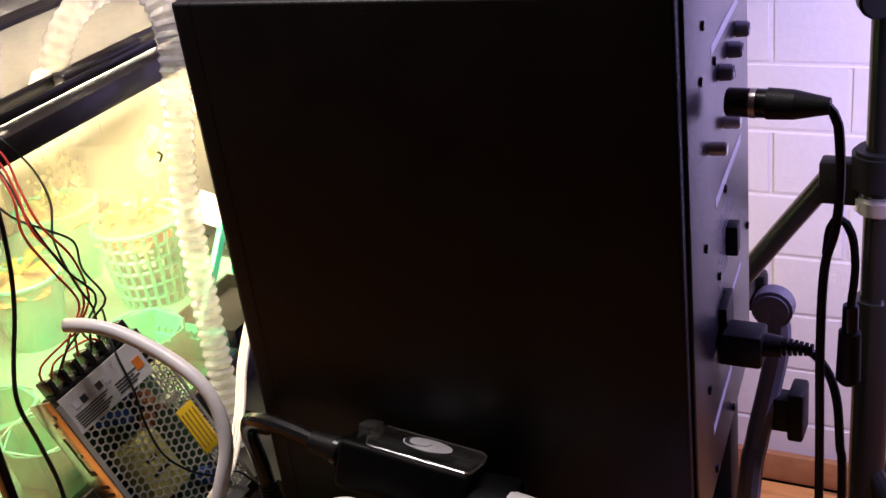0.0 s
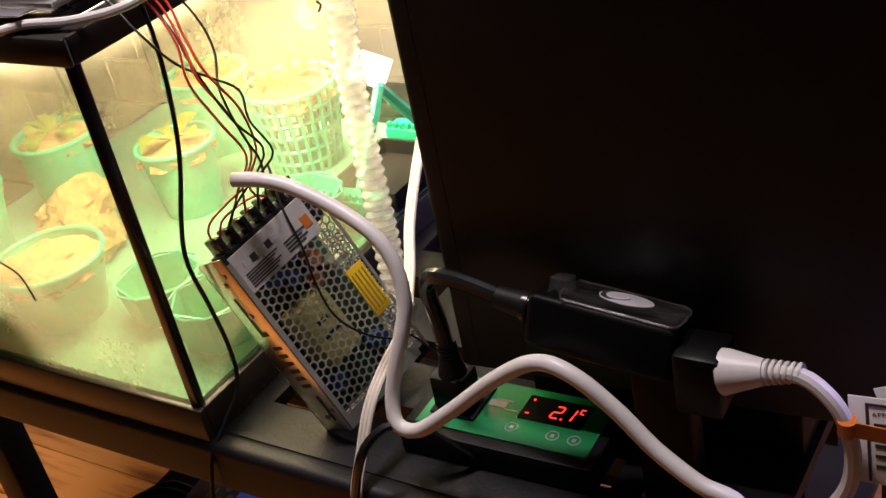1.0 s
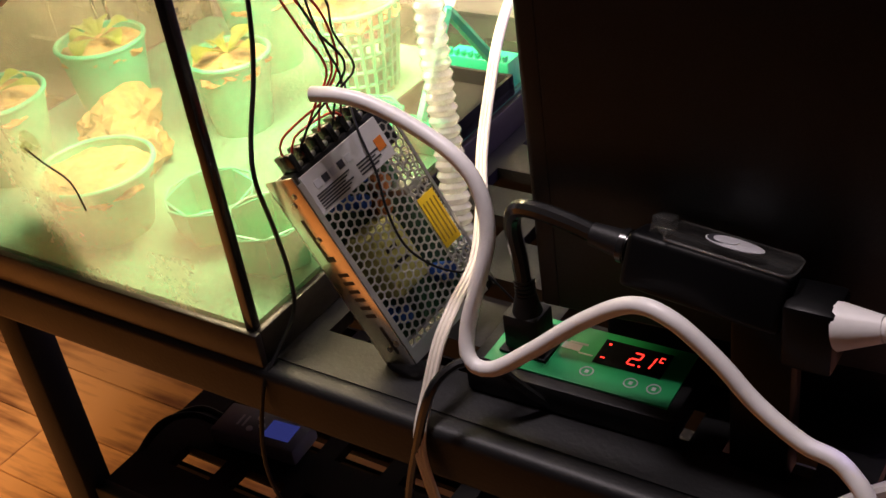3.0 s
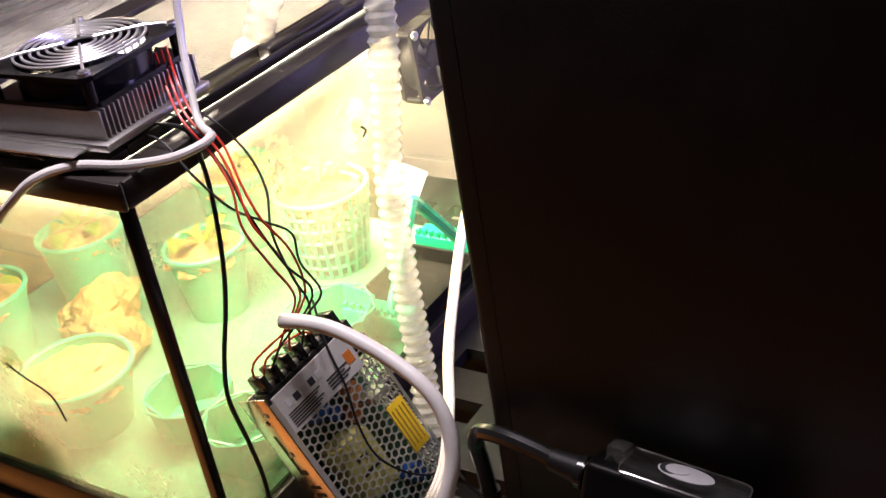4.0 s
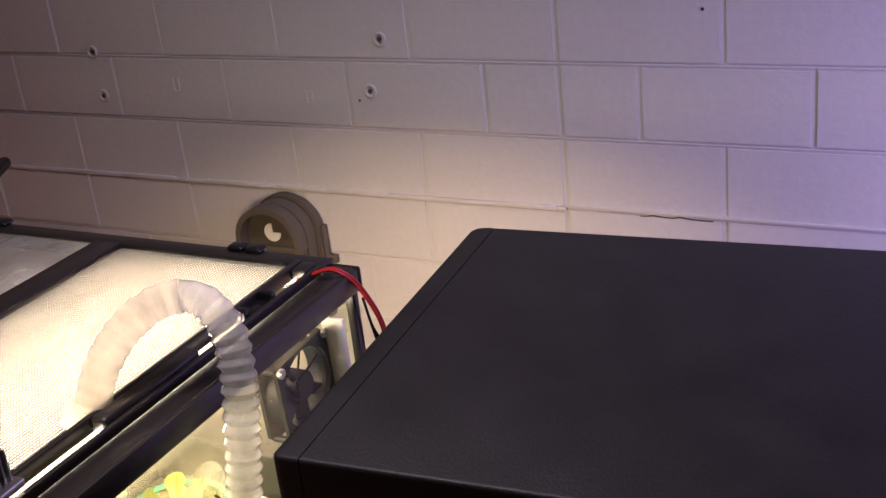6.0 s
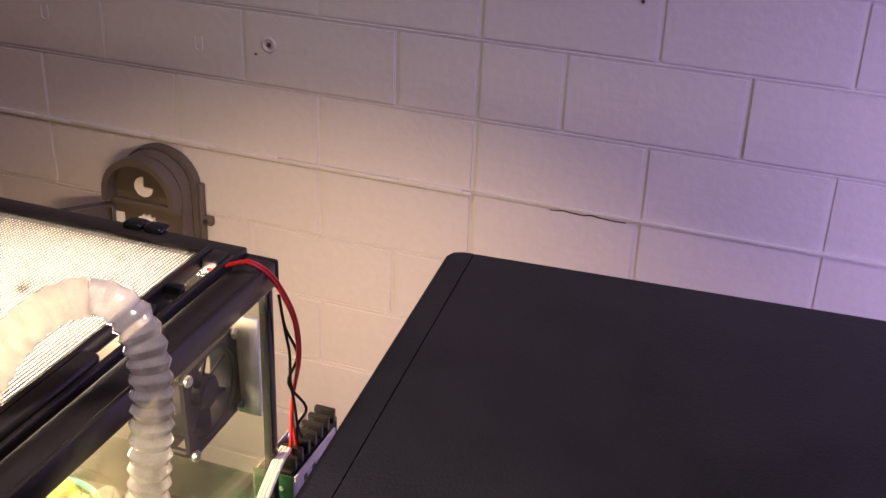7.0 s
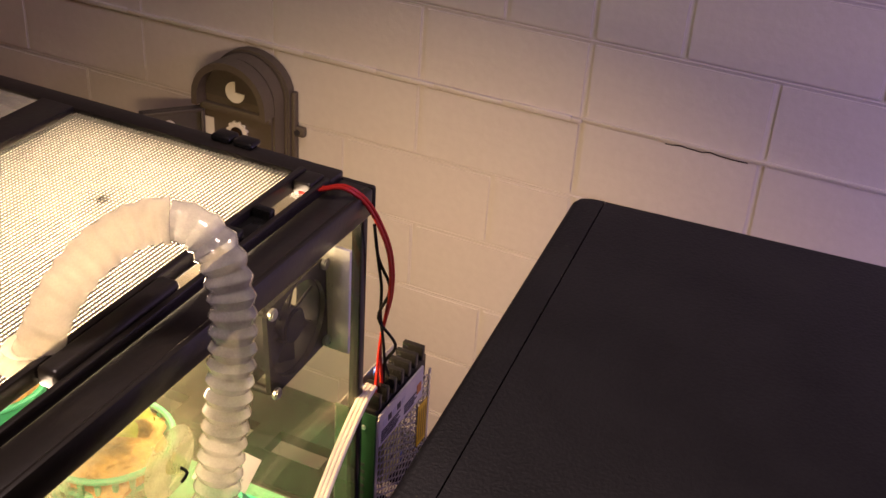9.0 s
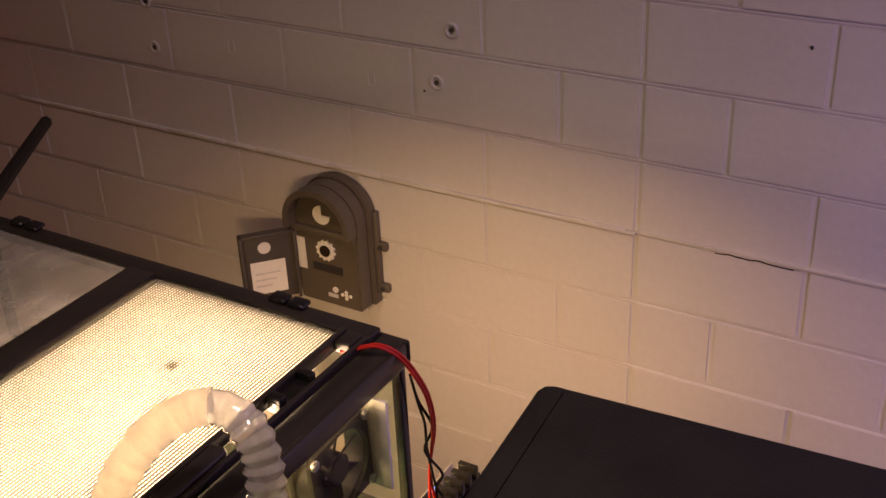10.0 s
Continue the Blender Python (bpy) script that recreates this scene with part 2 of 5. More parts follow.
HOSEWHITE = see_through("milky_hose", (0.95, 0.93, 0.88), 0.85, 0.40, 0.56, 30, rough=0.25, gloss=0.4, milk=(0.985, 0.97, 0.94))
FILM = see_through("wrinkled_clear_film", (0.85, 0.84, 0.86), 0.4, 0.22, 0.5, 14, rough=0.14, gloss=1.8, milk=(0.62, 0.6, 0.62))
SHEET = see_through("white_glow_sheet", (0.9, 0.88, 0.8), 0.85, 0.99, 1.0, 9, rough=0.6, gloss=0.08, milk=(0.93, 0.90, 0.82))
BLISTER = see_through("clear_blister", (0.9, 0.9, 0.9), 0.3, 0.01, 0.05, 20, rough=0.06, gloss=1.6)
SUCKER = see_through("clear_soft_plastic", (0.88, 0.92, 0.78), 0.5, 0.15, 0.4, 30, rough=0.1)

# floor boards: streaks along the grain and one tone for each board
n, l = WOOD.node_tree.nodes, WOOD.node_tree.links
info, streak, tex, mp = n.new("ShaderNodeObjectInfo"), n.new("ShaderNodeTexNoise"), n.new("ShaderNodeTexCoord"), n.new("ShaderNodeMapping")
mp.inputs["Scale"].default_value = (3.0, 26.0, 26.0)
streak.inputs["Scale"].default_value, streak.inputs["Detail"].default_value = 2.0, 8
l.new(tex.outputs["Object"], mp.inputs["Vector"])
l.new(mp.outputs[0], streak.inputs["Vector"])
ramp = n.new("ShaderNodeValToRGB")
ramp.color_ramp.elements[0].position, ramp.color_ramp.elements[0].color = 0.32, (0.20, 0.075, 0.022, 1)
ramp.color_ramp.elements[1].position, ramp.color_ramp.elements[1].color = 0.62, (0.62, 0.29, 0.085, 1)
worn, wmix, geo = n.new("ShaderNodeTexNoise"), n.new("ShaderNodeMath"), n.new("ShaderNodeNewGeometry")
worn.inputs["Scale"].default_value, worn.inputs["Detail"].default_value = 5.5, 6
l.new(geo.outputs["Position"], worn.inputs["Vector"])
wmix.operation = "MULTIPLY_ADD"
wmix.inputs[1].default_value, wmix.inputs[2].default_value = 0.9, -0.42
l.new(worn.outputs["Fac"], wmix.inputs[0])
wsum = n.new("ShaderNodeMath")
l.new(wmix.outputs[0], wsum.inputs[0])
l.new(streak.outputs["Fac"], wsum.inputs[1])
l.new(wsum.outputs[0], ramp.inputs["Fac"])
tone, tr = n.new("ShaderNodeVectorMath"), n.new("ShaderNodeMapRange")
tone.operation = "SCALE"
tr.inputs["To Min"].default_value, tr.inputs["To Max"].default_value = 0.75, 1.2
l.new(info.outputs["Random"], tr.inputs["Value"])
l.new(ramp.outputs[0], tone.inputs[0])
l.new(tr.outputs[0], tone.inputs["Scale"])
l.new(tone.outputs[0], n["Principled BSDF"].inputs["Base Color"])

# ---- structure ----
WALL_Y = 1.853
SHELF = 0.605
wall = solid("wall_north", bm_box(-4, 2.5, WALL_Y + 0.0019, WALL_Y + 0.15, 0, 2.7), WALLP, "off-white painted concrete block wall with a cracked joint", "wall", kind="structure")
floor = solid("floor", bm_box(-4, 2.5, -2.5, WALL_Y + 0.1, -0.08, -0.012), INK, "worn orange brown wooden board floor", "floor", kind="structure")
solid("ceiling", bm_box(-4, 2.5, -2.5, WALL_Y + 0.1, 2.7, 2.8), CEILP, "plain off-white painted ceiling", "ceiling", kind="structure")
# unseen walls added to close the room; their dark grey cuts bounced light
solid("wall_west", bm_box(-4.1, -4, -2.5, WALL_Y + 0.1, -0.05, 2.7), DIM, "unseen room wall, dark grey to cut bounced light", "wall", kind="structure")
solid("wall_east", bm_box(2.5, 2.6, -2.5, WALL_Y + 0.1, -0.05, 2.7), DIM, "unseen room wall, dark grey to cut bounced light", "wall", kind="structure")
solid("wall_south", bm_box(-4, 2.5, -2.6, -2.5, -0.05, 2.7), DIM, "unseen room wall, dark grey to cut bounced light", "wall", kind="structure")
solid("baseboard", bm_box(-4, 2.5, WALL_Y - 0.014, WALL_Y, 0.0, 0.055, 0.003), mat("baseboard_wood", (0.33, 0.15, 0.06), 0.4, scale=40, vary=0.3), "varnished brown wooden baseboard below the block wall", "baseboard", kind="structure")

# ---- plastic shelving rack ----


def slotted_plate(x0, x1, y0, y1, z0, z1, rows, cols, slot_w, slot_d):
    """A plate with rows of slots through it, made of bands and bridges."""
    bm = bmesh.new()
    edge = y0
    for y in rows:
        bm_box(x0, x1, edge, y - slot_d / 2, z0, z1, bm=bm)
        left = x0
        for x in cols:
            bm_box(left, x - slot_w / 2, y - slot_d / 2, y + slot_d / 2, z0, z1, bm=bm)
            left = x + slot_w / 2
        bm_box(left, x1, y - slot_d / 2, y + slot_d / 2, z0, z1, bm=bm)
        edge = y + slot_d / 2
    bm_box(x0, x1, edge, y1, z0, z1, bm=bm)
    return bm


rack = thing("shelving_rack", "black plastic shelving rack with slotted shelves on square legs", "shelf")
COLS = [-1.24 + 0.092 * i for i in range(11)]
part("shelf_plate", slotted_plate(-1.33, -0.245, 0.775, 1.47, SHELF - 0.014, SHELF, [0.842, 0.935, 1.03, 1.112, 1.20, 1.30, 1.40], COLS, 0.066, 0.034), BLACK, rack)
part("front_rail", bm_box(-1.34, -0.235, 0.752, 0.778, 0.551, SHELF + 0.001, 0.009, 4), BLACK, rack)
part("back_rail", bm_box(-1.34, -0.235, 1.467, 1.49, 0.552, SHELF, 0.006), BLACK, rack)
for y in (0.89, 0.985, 1.07, 1.155, 1.25, 1.35):
    part("rib", bm_box(-1.33, -0.245, y - 0.004, y + 0.004, 0.555, SHELF - 0.013), BLACK, rack)
for x, y in ((-1.133, 0.784), (-0.29, 0.80), (-1.133, 1.45), (-0.29, 1.45)):
    part("leg", bm_box(x - 0.021, x + 0.021, y - 0.02, y + 0.02, 0.0, 0.56, 0.006), BLACK, rack)
part("lower_shelf_plate", slotted_plate(-1.105, -0.27, 0.79, 1.45, 0.272, 0.286, [0.86, 0.95, 1.04, 1.13], [-1.02 + 0.092 * i for i in range(8)], 0.066, 0.034), BLACK, rack)
part("lower_rail", bm_box(-1.11, -0.26, 0.772, 0.793, 0.225, 0.287, 0.006), BLACK, rack)

for y in (0.815, 0.86, 0.905, 0.95, 0.995, 1.04, 1.085, 1.13, 1.175):
    part("lower_rib", bm_box(-1.10, -0.275, y - 0.003, y + 0.003, 0.232, 0.2715), BLACK, rack)

# ---- glass tank ----
X0, X1, Y0, Y1, ZB = -1.291, -0.742, 0.757, 1.308, 0.64
tank = thing("terrarium_tank", "square glass terrarium tank with black plastic frame and fogged panes", "terrarium")
rim = bm_box(X0, X1, Y0, Y0 + 0.006, 0.973, 0.997, 0.003)
bm_box(X0, X1, Y1 - 0.006, Y1, 0.973, 0.997, 0.003, bm=rim)
bm_box(X0, X0 + 0.006, Y0 + 0.006, Y1 - 0.006, 0.973, 0.997, 0.003, bm=rim)
bm_box(X1 - 0.006, X1, Y0 + 0.006, Y1 - 0.006, 0.973, 0.997, 0.003, bm=rim)
bm_box(X0 + 0.005, X1 - 0.005, Y0 + 0.005, Y0 + 0.034, 0.990, 0.996, 0.001, bm=rim)
bm_box(X0 + 0.005, X1 - 0.005, Y1 - 0.022, Y1 - 0.005, 0.990, 0.996, 0.001, bm=rim)
bm_box(X0 + 0.005, X0 + 0.034, Y0 + 0.034, Y1 - 0.022, 0.990, 0.996, 0.001, bm=rim)
bm_box(X1 - 0.030, X1 - 0.005, Y0 + 0.034, Y1 - 0.022, 0.990, 0.996, 0.001, bm=rim)
part("top_frame", rim, RIM, tank)
base = bm_box(X0, X1, Y0, Y0 + 0.008, SHELF, 0.641, 0.002)
bm_box(X0, X1, Y1 - 0.008, Y1, SHELF, 0.641, 0.002, bm=base)
bm_box(X0, X0 + 0.008, Y0 + 0.008, Y1 - 0.008, SHELF, 0.641, 0.002, bm=base)
bm_box(X1 - 0.008, X1, Y0 + 0.008, Y1 - 0.008, SHELF, 0.641, 0.002, bm=base)
bm_box(X0 + 0.008, X1 - 0.008, Y0 + 0.008, Y1 - 0.008, SHELF, 0.628, bm=base)
part("base_frame", base, RIM, tank)
GX0, GX1, GY0, GY1 = X0 + 0.010, X1 - 0.010, Y0 + 0.010, Y1 - 0.010
part("front_pane", bm_box(GX0, GX1, GY0 - 0.004, GY0, 0.630, 0.980), FOGGED, tank, "pane of glass fogged by condensation")
part("side_pane", bm_box(GX1, GX1 + 0.004, GY0, GY1, 0.630, 0.980), FOGGED, tank, "pane of glass fogged by condensation")
part("back_pane", bm_box(GX0, GX1, GY1, GY1 + 0.004, 0.630, 0.980), CLEARG, tank)
part("side_pane", bm_box(GX0 - 0.004, GX0, GY0, GY1, 0.630, 0.980), FOGGED, tank)
for x, y in ((GX1 - 0.0045, GY0 - 0.005), (GX1 - 0.0045, GY1 - 0.004), (GX0 - 0.0045, GY0 - 0.005), (GX0 - 0.0045, GY1 - 0.004)):
    seam = bm_box(x, x + 0.0095, y, y + 0.0095, 0.636, 0.976, 0.001)
    part("silicone_seam", seam, GLOSSBLACK, tank)
part("grit_floor", bm_box(GX0, GX1, GY0, GY1, 0.6285, 0.643), GRITGLOW, tank)

drops = bmesh.new()
rnd = random.Random(11)
for k in range(900):
    if k % 3:
        u, v = GX0 + 0.25 + (GX1 - GX0 - 0.26) * rnd.random(), 0.644 + 0.09 * rnd.random() ** 2
        m = pose(u, GY0 - 0.0042, v)
        flat_y = 1
    else:
        u, v = GY0 + 0.01 + 0.5 * rnd.random(), 0.644 + 0.30 * rnd.random() ** 1.6
        m = pose(GX1 + 0.0042, u, v)
        flat_y = 0
    r = rnd.uniform(0.0005, 0.0013)
    own = bmesh.new()
    bmesh.ops.create_icosphere(own, subdivisions=1, radius=r)
    own.transform(m @ Matrix.Diagonal((1, 0.4, 1.15, 1) if flat_y else (0.4, 1, 1.15, 1)))
    merge(drops, own)
tagged(part("condensation", drops, see_through("water_drop", (0.96, 0.97, 0.94), 0.5, 0.1, 0.3, 40, rough=0.04, gloss=2.0), tank, "beads of condensation"), kind="stuff")

# lid with a bar between a mesh panel and a film-covered panel
lid = thing("tank_lid", "black tank lid with a wire mesh panel and a film panel", "lid")
MX0, MX1, MY0, MY1 = -1.018, -0.797, 0.800, 1.283
fr = bm_box(X0 + 0.008, X1 - 0.028, Y0 + 0.012, MY0, 0.9962, 1.004, 0.002)
bm_box(X0 + 0.008, X1 - 0.028, MY1, Y1 - 0.004, 0.9962, 1.004, 0.002, bm=fr)
bm_box(X0 + 0.008, X0 + 0.036, MY0, MY1, 0.9962, 1.004, 0.002, bm=fr)
bm_box(MX0 - 0.034, MX0, MY0, MY1, 0.9962, 1.006, 0.002, bm=fr)
part("lid_frame", fr, RIM, lid)
rail = bm_box(MX1, MX1 + 0.006, MY0, MY1, 0.9962, 1.010, 0.002)
bm_box(MX1 + 0.022, MX1 + 0.027, MY0, MY1, 0.9962, 1.006, 0.0015, bm=rail)
bm_box(MX1 + 0.006, MX1 + 0.022, 0.985, 1.102, 0.9962, 1.011, 0.004, 3, bm=rail)
bm_box(MX1 + 0.006, MX1 + 0.022, MY0, 0.842, 0.9962, 1.009, 0.003, 3, bm=rail)
bm_box(MX1 + 0.006, MX1 + 0.022, 1.262, MY1, 0.9962, 1.008, 0.002, 3, bm=rail)
part("side_rail", rail, RIM, lid, "black side rail with finger recesses")
latch = bm_box(MX1 + 0.007, MX1 + 0.021, 1.166, 1.176, 0.9962, 1.012, 0.002)
bm_box(MX1 + 0.005, MX1 + 0.021, 1.176, 1.208, 0.9962, 1.004, 0.003, bm=latch)
bm_box(MX1 + 0.006, MX1 + 0.022, 1.206, 1.214, 0.9962, 1.011, 0.002, bm=latch)
part("latch", latch, GLOSSBLACK, lid)
part("screw", bm_cyl(0.0035, 0.003, pose(MX1 + 0.016, 1.168, 1.0045)), STEEL, lid)
part("screw", bm_cyl(0.0035, 0.003, pose(MX1 + 0.014, 0.868, 1.000)), STEEL, lid)
for x, y in ((-0.842, 0.7705), (-0.868, 1.300), (-1.214, 1.300)):
    c = bm_box(x - 0.020, x - 0.001, y - 0.008, y + 0.008, 1.0035, 1.010, 0.003, 3)
    bm_box(x + 0.001, x + 0.020, y - 0.008, y + 0.008, 1.0035, 1.0095, 0.003, 3, bm=c)
    part("clip", c, GLOSSBLACK, lid)
mesh = bmesh.new()
i = 0
x = MX0 + 0.002
while x < MX1:
    bm_box(x - 0.00085, x + 0.00085, MY0, MY1, 0.9990, 0.9998, bm=mesh)
    x += 0.0034
y = MY0 + 0.002
while y < MY1:
    bm_box(MX0, MX1, y - 0.00034, y + 0.00034, 0.9984, 0.9990, bm=mesh)
    y += 0.0034
tagged(part("wire_mesh", mesh, mat("mesh_wire", (0.14, 0.135, 0.125), 0.75), lid, "fine grey wire mesh", smooth=False), kind="stuff")
# sheet added under the mesh to make the mesh look brightly lit
part("mesh_glow_sheet", bm_box(MX0, MX1, MY0, MY1, 0.9950, 0.9958), SHEET, lid, "added translucent white sheet, lit from below to brighten the mesh")


def film_sheet(x0, x1, y0, y1, z, nx, ny, height, seed):
    bm = bmesh.new()
    rows = []
    for j in range(ny + 1):
        row = []
        for i in range(nx + 1):
            x, y = x0 + (x1 - x0) * i / nx, y0 + (y1 - y0) * j / ny
            edge = min(i, nx - i, j, ny - j) / 6
            h = noise.noise(Vector((x * 42 + seed, y * 10, 0))) + 0.5 * noise.noise(Vector((x * 90, y * 26 + seed, 3)))
            row.append(bm.verts.new((x, y, z + height * h * min(1, edge))))
        rows.append(row)
    for j in range(ny):
        for i in range(nx):
            bm.faces.new((rows[j][i], rows[j][i + 1], rows[j + 1][i + 1], rows[j + 1][i]))
    return bm


part("clear_film", film_sheet(X0 + 0.034, MX0 - 0.032, MY0 - 0.004, MY1 + 0.003, 1.0012, 60, 110, 0.0026, 5), FILM, lid, "wrinkled clear plastic film")

# lamp that lights the tank from under the mesh
lamp = thing("grow_light", "flat warm white grow light below the mesh lid", "lamp")
part("housing", bm_box(-0.965, -0.845, 0.83, 1.24, 0.9445, 0.9535, 0.002), PEARL, lamp)
part("diffuser", bm_box(-0.96, -0.85, 0.835, 1.195, 0.941, 0.944), DIFFUSER, lamp)
for y in (0.85, 1.18):
    part("hanger", bm_box(-0.91, -0.90, y - 0.005, y + 0.005, 0.953, 0.9952), ALU, lamp)

# rod behind the lid
part_rod = solid("black_rod", tube([(-1.285, 1.300, 1.003), (-1.40, 1.44, 0.978), (-1.532, 1.604, 0.950)], 0.009, 8), BLACK, "black plastic rod sticking out behind the tank lid", "rod")

# ---- inside the tank ----
random.seed(4)


def blob(m, amount, bm=None, sub=3, seed=0):
    own = bmesh.new()
    bmesh.ops.create_icosphere(own, subdivisions=sub, radius=1)
    for v in own.verts:
        p = v.co.copy()
        v.co = p * (1 + amount * (noise.noise(p * 2.3 + Vector((seed, 0, 0))) + 0.6 * noise.noise(p * 6 + Vector((0, seed, 0)))))
    return merge(bm, own, m)


def leaf_mesh(length, width, bend):
    bm = bmesh.new()
    rows = []
    for i in range(9):
        s = i / 8
        w = width * (math.sin(math.pi * min(1, 0.08 + s * 0.92)) ** 0.8) * (0.35 + 0.65 * s if s < 0.5 else 1)
        x, z = length * s * math.cos(bend * s), length * s * math.sin(0.9 - bend * s) * 0.8
        rows.append([bm.verts.new((x, k * w / 2, z + 0.18 * abs(k) * w)) for k in (-1, 0, 1)])
    for a, b in zip(rows, rows[1:]):
        for k in (0, 1):
            bm.faces.new((a[k], a[k + 1], b[k + 1], b[k]))
    bmesh.ops.solidify(bm, geom=bm.faces[:], thickness=0.0008)
    return bm


def cup(x, y, r, z0, z1, net, leaves, label, seed):
    p = thing("plant_pot", label, "plant pot", pose(x, y, z0), group="pots in the tank")
    h, r0 = z1 - z0, r * 0.72
    if net:
        b = bm_cyl(r0, 0.003, seg=28)
        for k in range(24):
            a = 2 * math.pi * k / 24
            d = Vector((math.cos(a), math.sin(a), 0))
            tube([d * r0 + Vector((0, 0, 0.001)), d * (r0 + r) / 2 + Vector((0, 0, h / 2)), d * r * 0.99 + Vector((0, 0, h * 0.96))], 0.0030, 5, 0.03, bm=b)
        for f in (0.15, 0.32, 0.5, 0.66, 0.82):
            rr = r0 + (r - r0) * f
            tube([(rr * math.cos(t), rr * math.sin(t), h * f) for t in [2 * math.pi * k / 16 for k in range(17)]], 0.0028, 5, 0.012, bm=b)
    else:
        b = bmesh.new()
        bmesh.ops.create_cone(b, cap_ends=False, segments=40, radius1=r0, radius2=r, depth=h, matrix=Matrix.Translation((0, 0, h / 2)))
        bmesh.ops.solidify(b, geom=b.faces[:], thickness=0.0016)
        bm_cyl(r0, 0.003, seg=40, bm=b)
    part("pot_wall", b, GREENPALE, p)
    ring = tube([(r * math.cos(t), r * math.sin(t), h) for t in [2 * math.pi * k / 24 for k in range(25)]], 0.0030, 8, 0.006)
    part("pot_rim", ring, GREENPALE, p, "bright green rolled rim")
    part("moss", blob(Matrix.Translation((0, 0, h - 0.012)) @ Matrix.Diagonal((r * 0.94, r * 0.94, 0.016, 1)), 0.25, sub=4, seed=seed), MOSS, p, "orange yellow sphagnum moss")
    rnd = random.Random(seed)
    for k in range(leaves):
        a = 360 * k / max(1, leaves) + rnd.uniform(-18, 18)
        b = leaf_mesh(rnd.uniform(0.048, 0.075), rnd.uniform(0.022, 0.032), rnd.uniform(0.5, 1.1))
        b.transform(pose(0, 0, h, 0, rnd.uniform(-14, 10), a))
        part("leaf", b, LEAF, p)
    return p


PLANT = "green plastic pot of moss with a yellow-green leafy plant"
BARE = "pale green plastic pot filled with orange moss"
cup(-0.998, 0.840, 0.058, 0.643, 0.712, False, 0, BARE, 1)
cup(-1.195, 0.885, 0.055, 0.643, 0.735, False, 5, PLANT, 2)
cup(-1.165, 1.020, 0.050, 0.643, 0.745, False, 6, PLANT, 3)
cup(-0.935, 1.190, 0.056, 0.643, 0.748, True, 6, "green net pot of moss with a yellow-green leafy plant", 4)
cup(-1.085, 1.205, 0.052, 0.643, 0.745, False, 5, PLANT, 5)
cup(-1.010, 1.060, 0.046, 0.643, 0.730, False, 4, PLANT, 7)
moss = thing("moss_mound", "mound of orange brown sphagnum moss on the tank floor", "moss")
b = bmesh.new()
for k in range(14):
    a = random.uniform(0, 6.28)
    s = random.uniform(0.018, 0.034)
    blob(pose(-1.085 + 0.045 * math.cos(a) * random.random(), 0.945 + 0.04 * math.sin(a) * random.random(), 0.655 + random.uniform(0, 0.04)) @ Matrix.Diagonal((s, s, s * 0.8, 1)), 0.35, bm=b, sub=3, seed=k)
part("moss_clump", b, MOSS, moss)


def hex_cup(x, y, r, h, turn):
    p = thing("hexagonal_cup", "translucent green hexagonal plastic cup on the tank floor", "cup", pose(x, y, 0.6432, 0, 0, turn), group="hexagonal cups")
    b = bmesh.new()
    bmesh.ops.create_cone(b, cap_ends=False, segments=6, radius1=r * 0.86, radius2=r, depth=h, matrix=Matrix.Translation((0, 0, h / 2)))
    bmesh.ops.solidify(b, geom=b.faces[:], thickness=0.0022)
    part("cup_wall", b, GREENP, p, smooth=False)
    part("cup_bottom", bm_cyl(r * 0.86, 0.003, seg=6), GREENP, p, smooth=False)
    part("cup_lip", tube([(r * math.cos(t), r * math.sin(t), h) for t in [math.pi / 3 * k for k in range(7)]], 0.0016, 6, 0.2), GREENPALE, p)


hex_cup(-0.890, 0.880, 0.046, 0.040, 12)
hex_cup(-0.800, 0.860, 0.043, 0.045, 35)
hex_cup(-0.825, 1.040, 0.050, 0.050, 20)
hex_cup(-0.800, 0.960, 0.042, 0.038, 5)

# green bracket and dark tray by the far right corner of the tank
stand = thing("printed_stand", "bright green plastic angled stand holding a white tag", "stand")
b = tube([(-0.782, 1.085, 0.668), (-0.790, 1.172, 0.760)], 0.0065, 6, 0.02)
part("arm", b, GREENP, stand)
part("arm", tube([(-0.790, 1.172, 0.760), (-0.778, 1.232, 0.676)], 0.0065, 6, 0.02), GREENP, stand)
part("foot", bm_box(-0.838, -0.755, 1.070, 1.100, 0.6432, 0.672, 0.003), GREENP, stand)
part("foot", bm_box(-0.838, -0.755, 1.225, 1.255, 0.6432, 0.678, 0.003), GREENP, stand)
for k in range(9):
    part("tooth", bm_box(-0.835 + 0.009 * k, -0.831 + 0.009 * k, 1.072, 1.078, 0.671, 0.678), GREENP, stand, smooth=False)
    part("tooth", bm_box(-0.835 + 0.009 * k, -0.831 + 0.009 * k, 1.227, 1.233, 0.677, 0.684), GREENP, stand, smooth=False)
b = bm_box(-0.022, 0.022, -0.0008, 0.0008, -0.018, 0.018, 0.0004)
b.transform(pose(-0.805, 1.182, 0.776, -35, 25, 20))
part("tag", b, PEARL, stand, "white paper tag")
tray = thing("seed_tray", "black plastic tray on the tank floor", "tray")
b = bm_box(-0.842, -0.748, 1.104, 1.222, 0.6432, 0.650)
for q in ((-0.842, -0.748, 1.104, 1.108), (-0.842, -0.748, 1.218, 1.222), (-0.842, -0.838, 1.108, 1.218), (-0.752, -0.748, 1.108, 1.218)):
    bm_box(*q, 0.649, 0.667, bm=b)
part("tray_body", b, BLACK, tray)

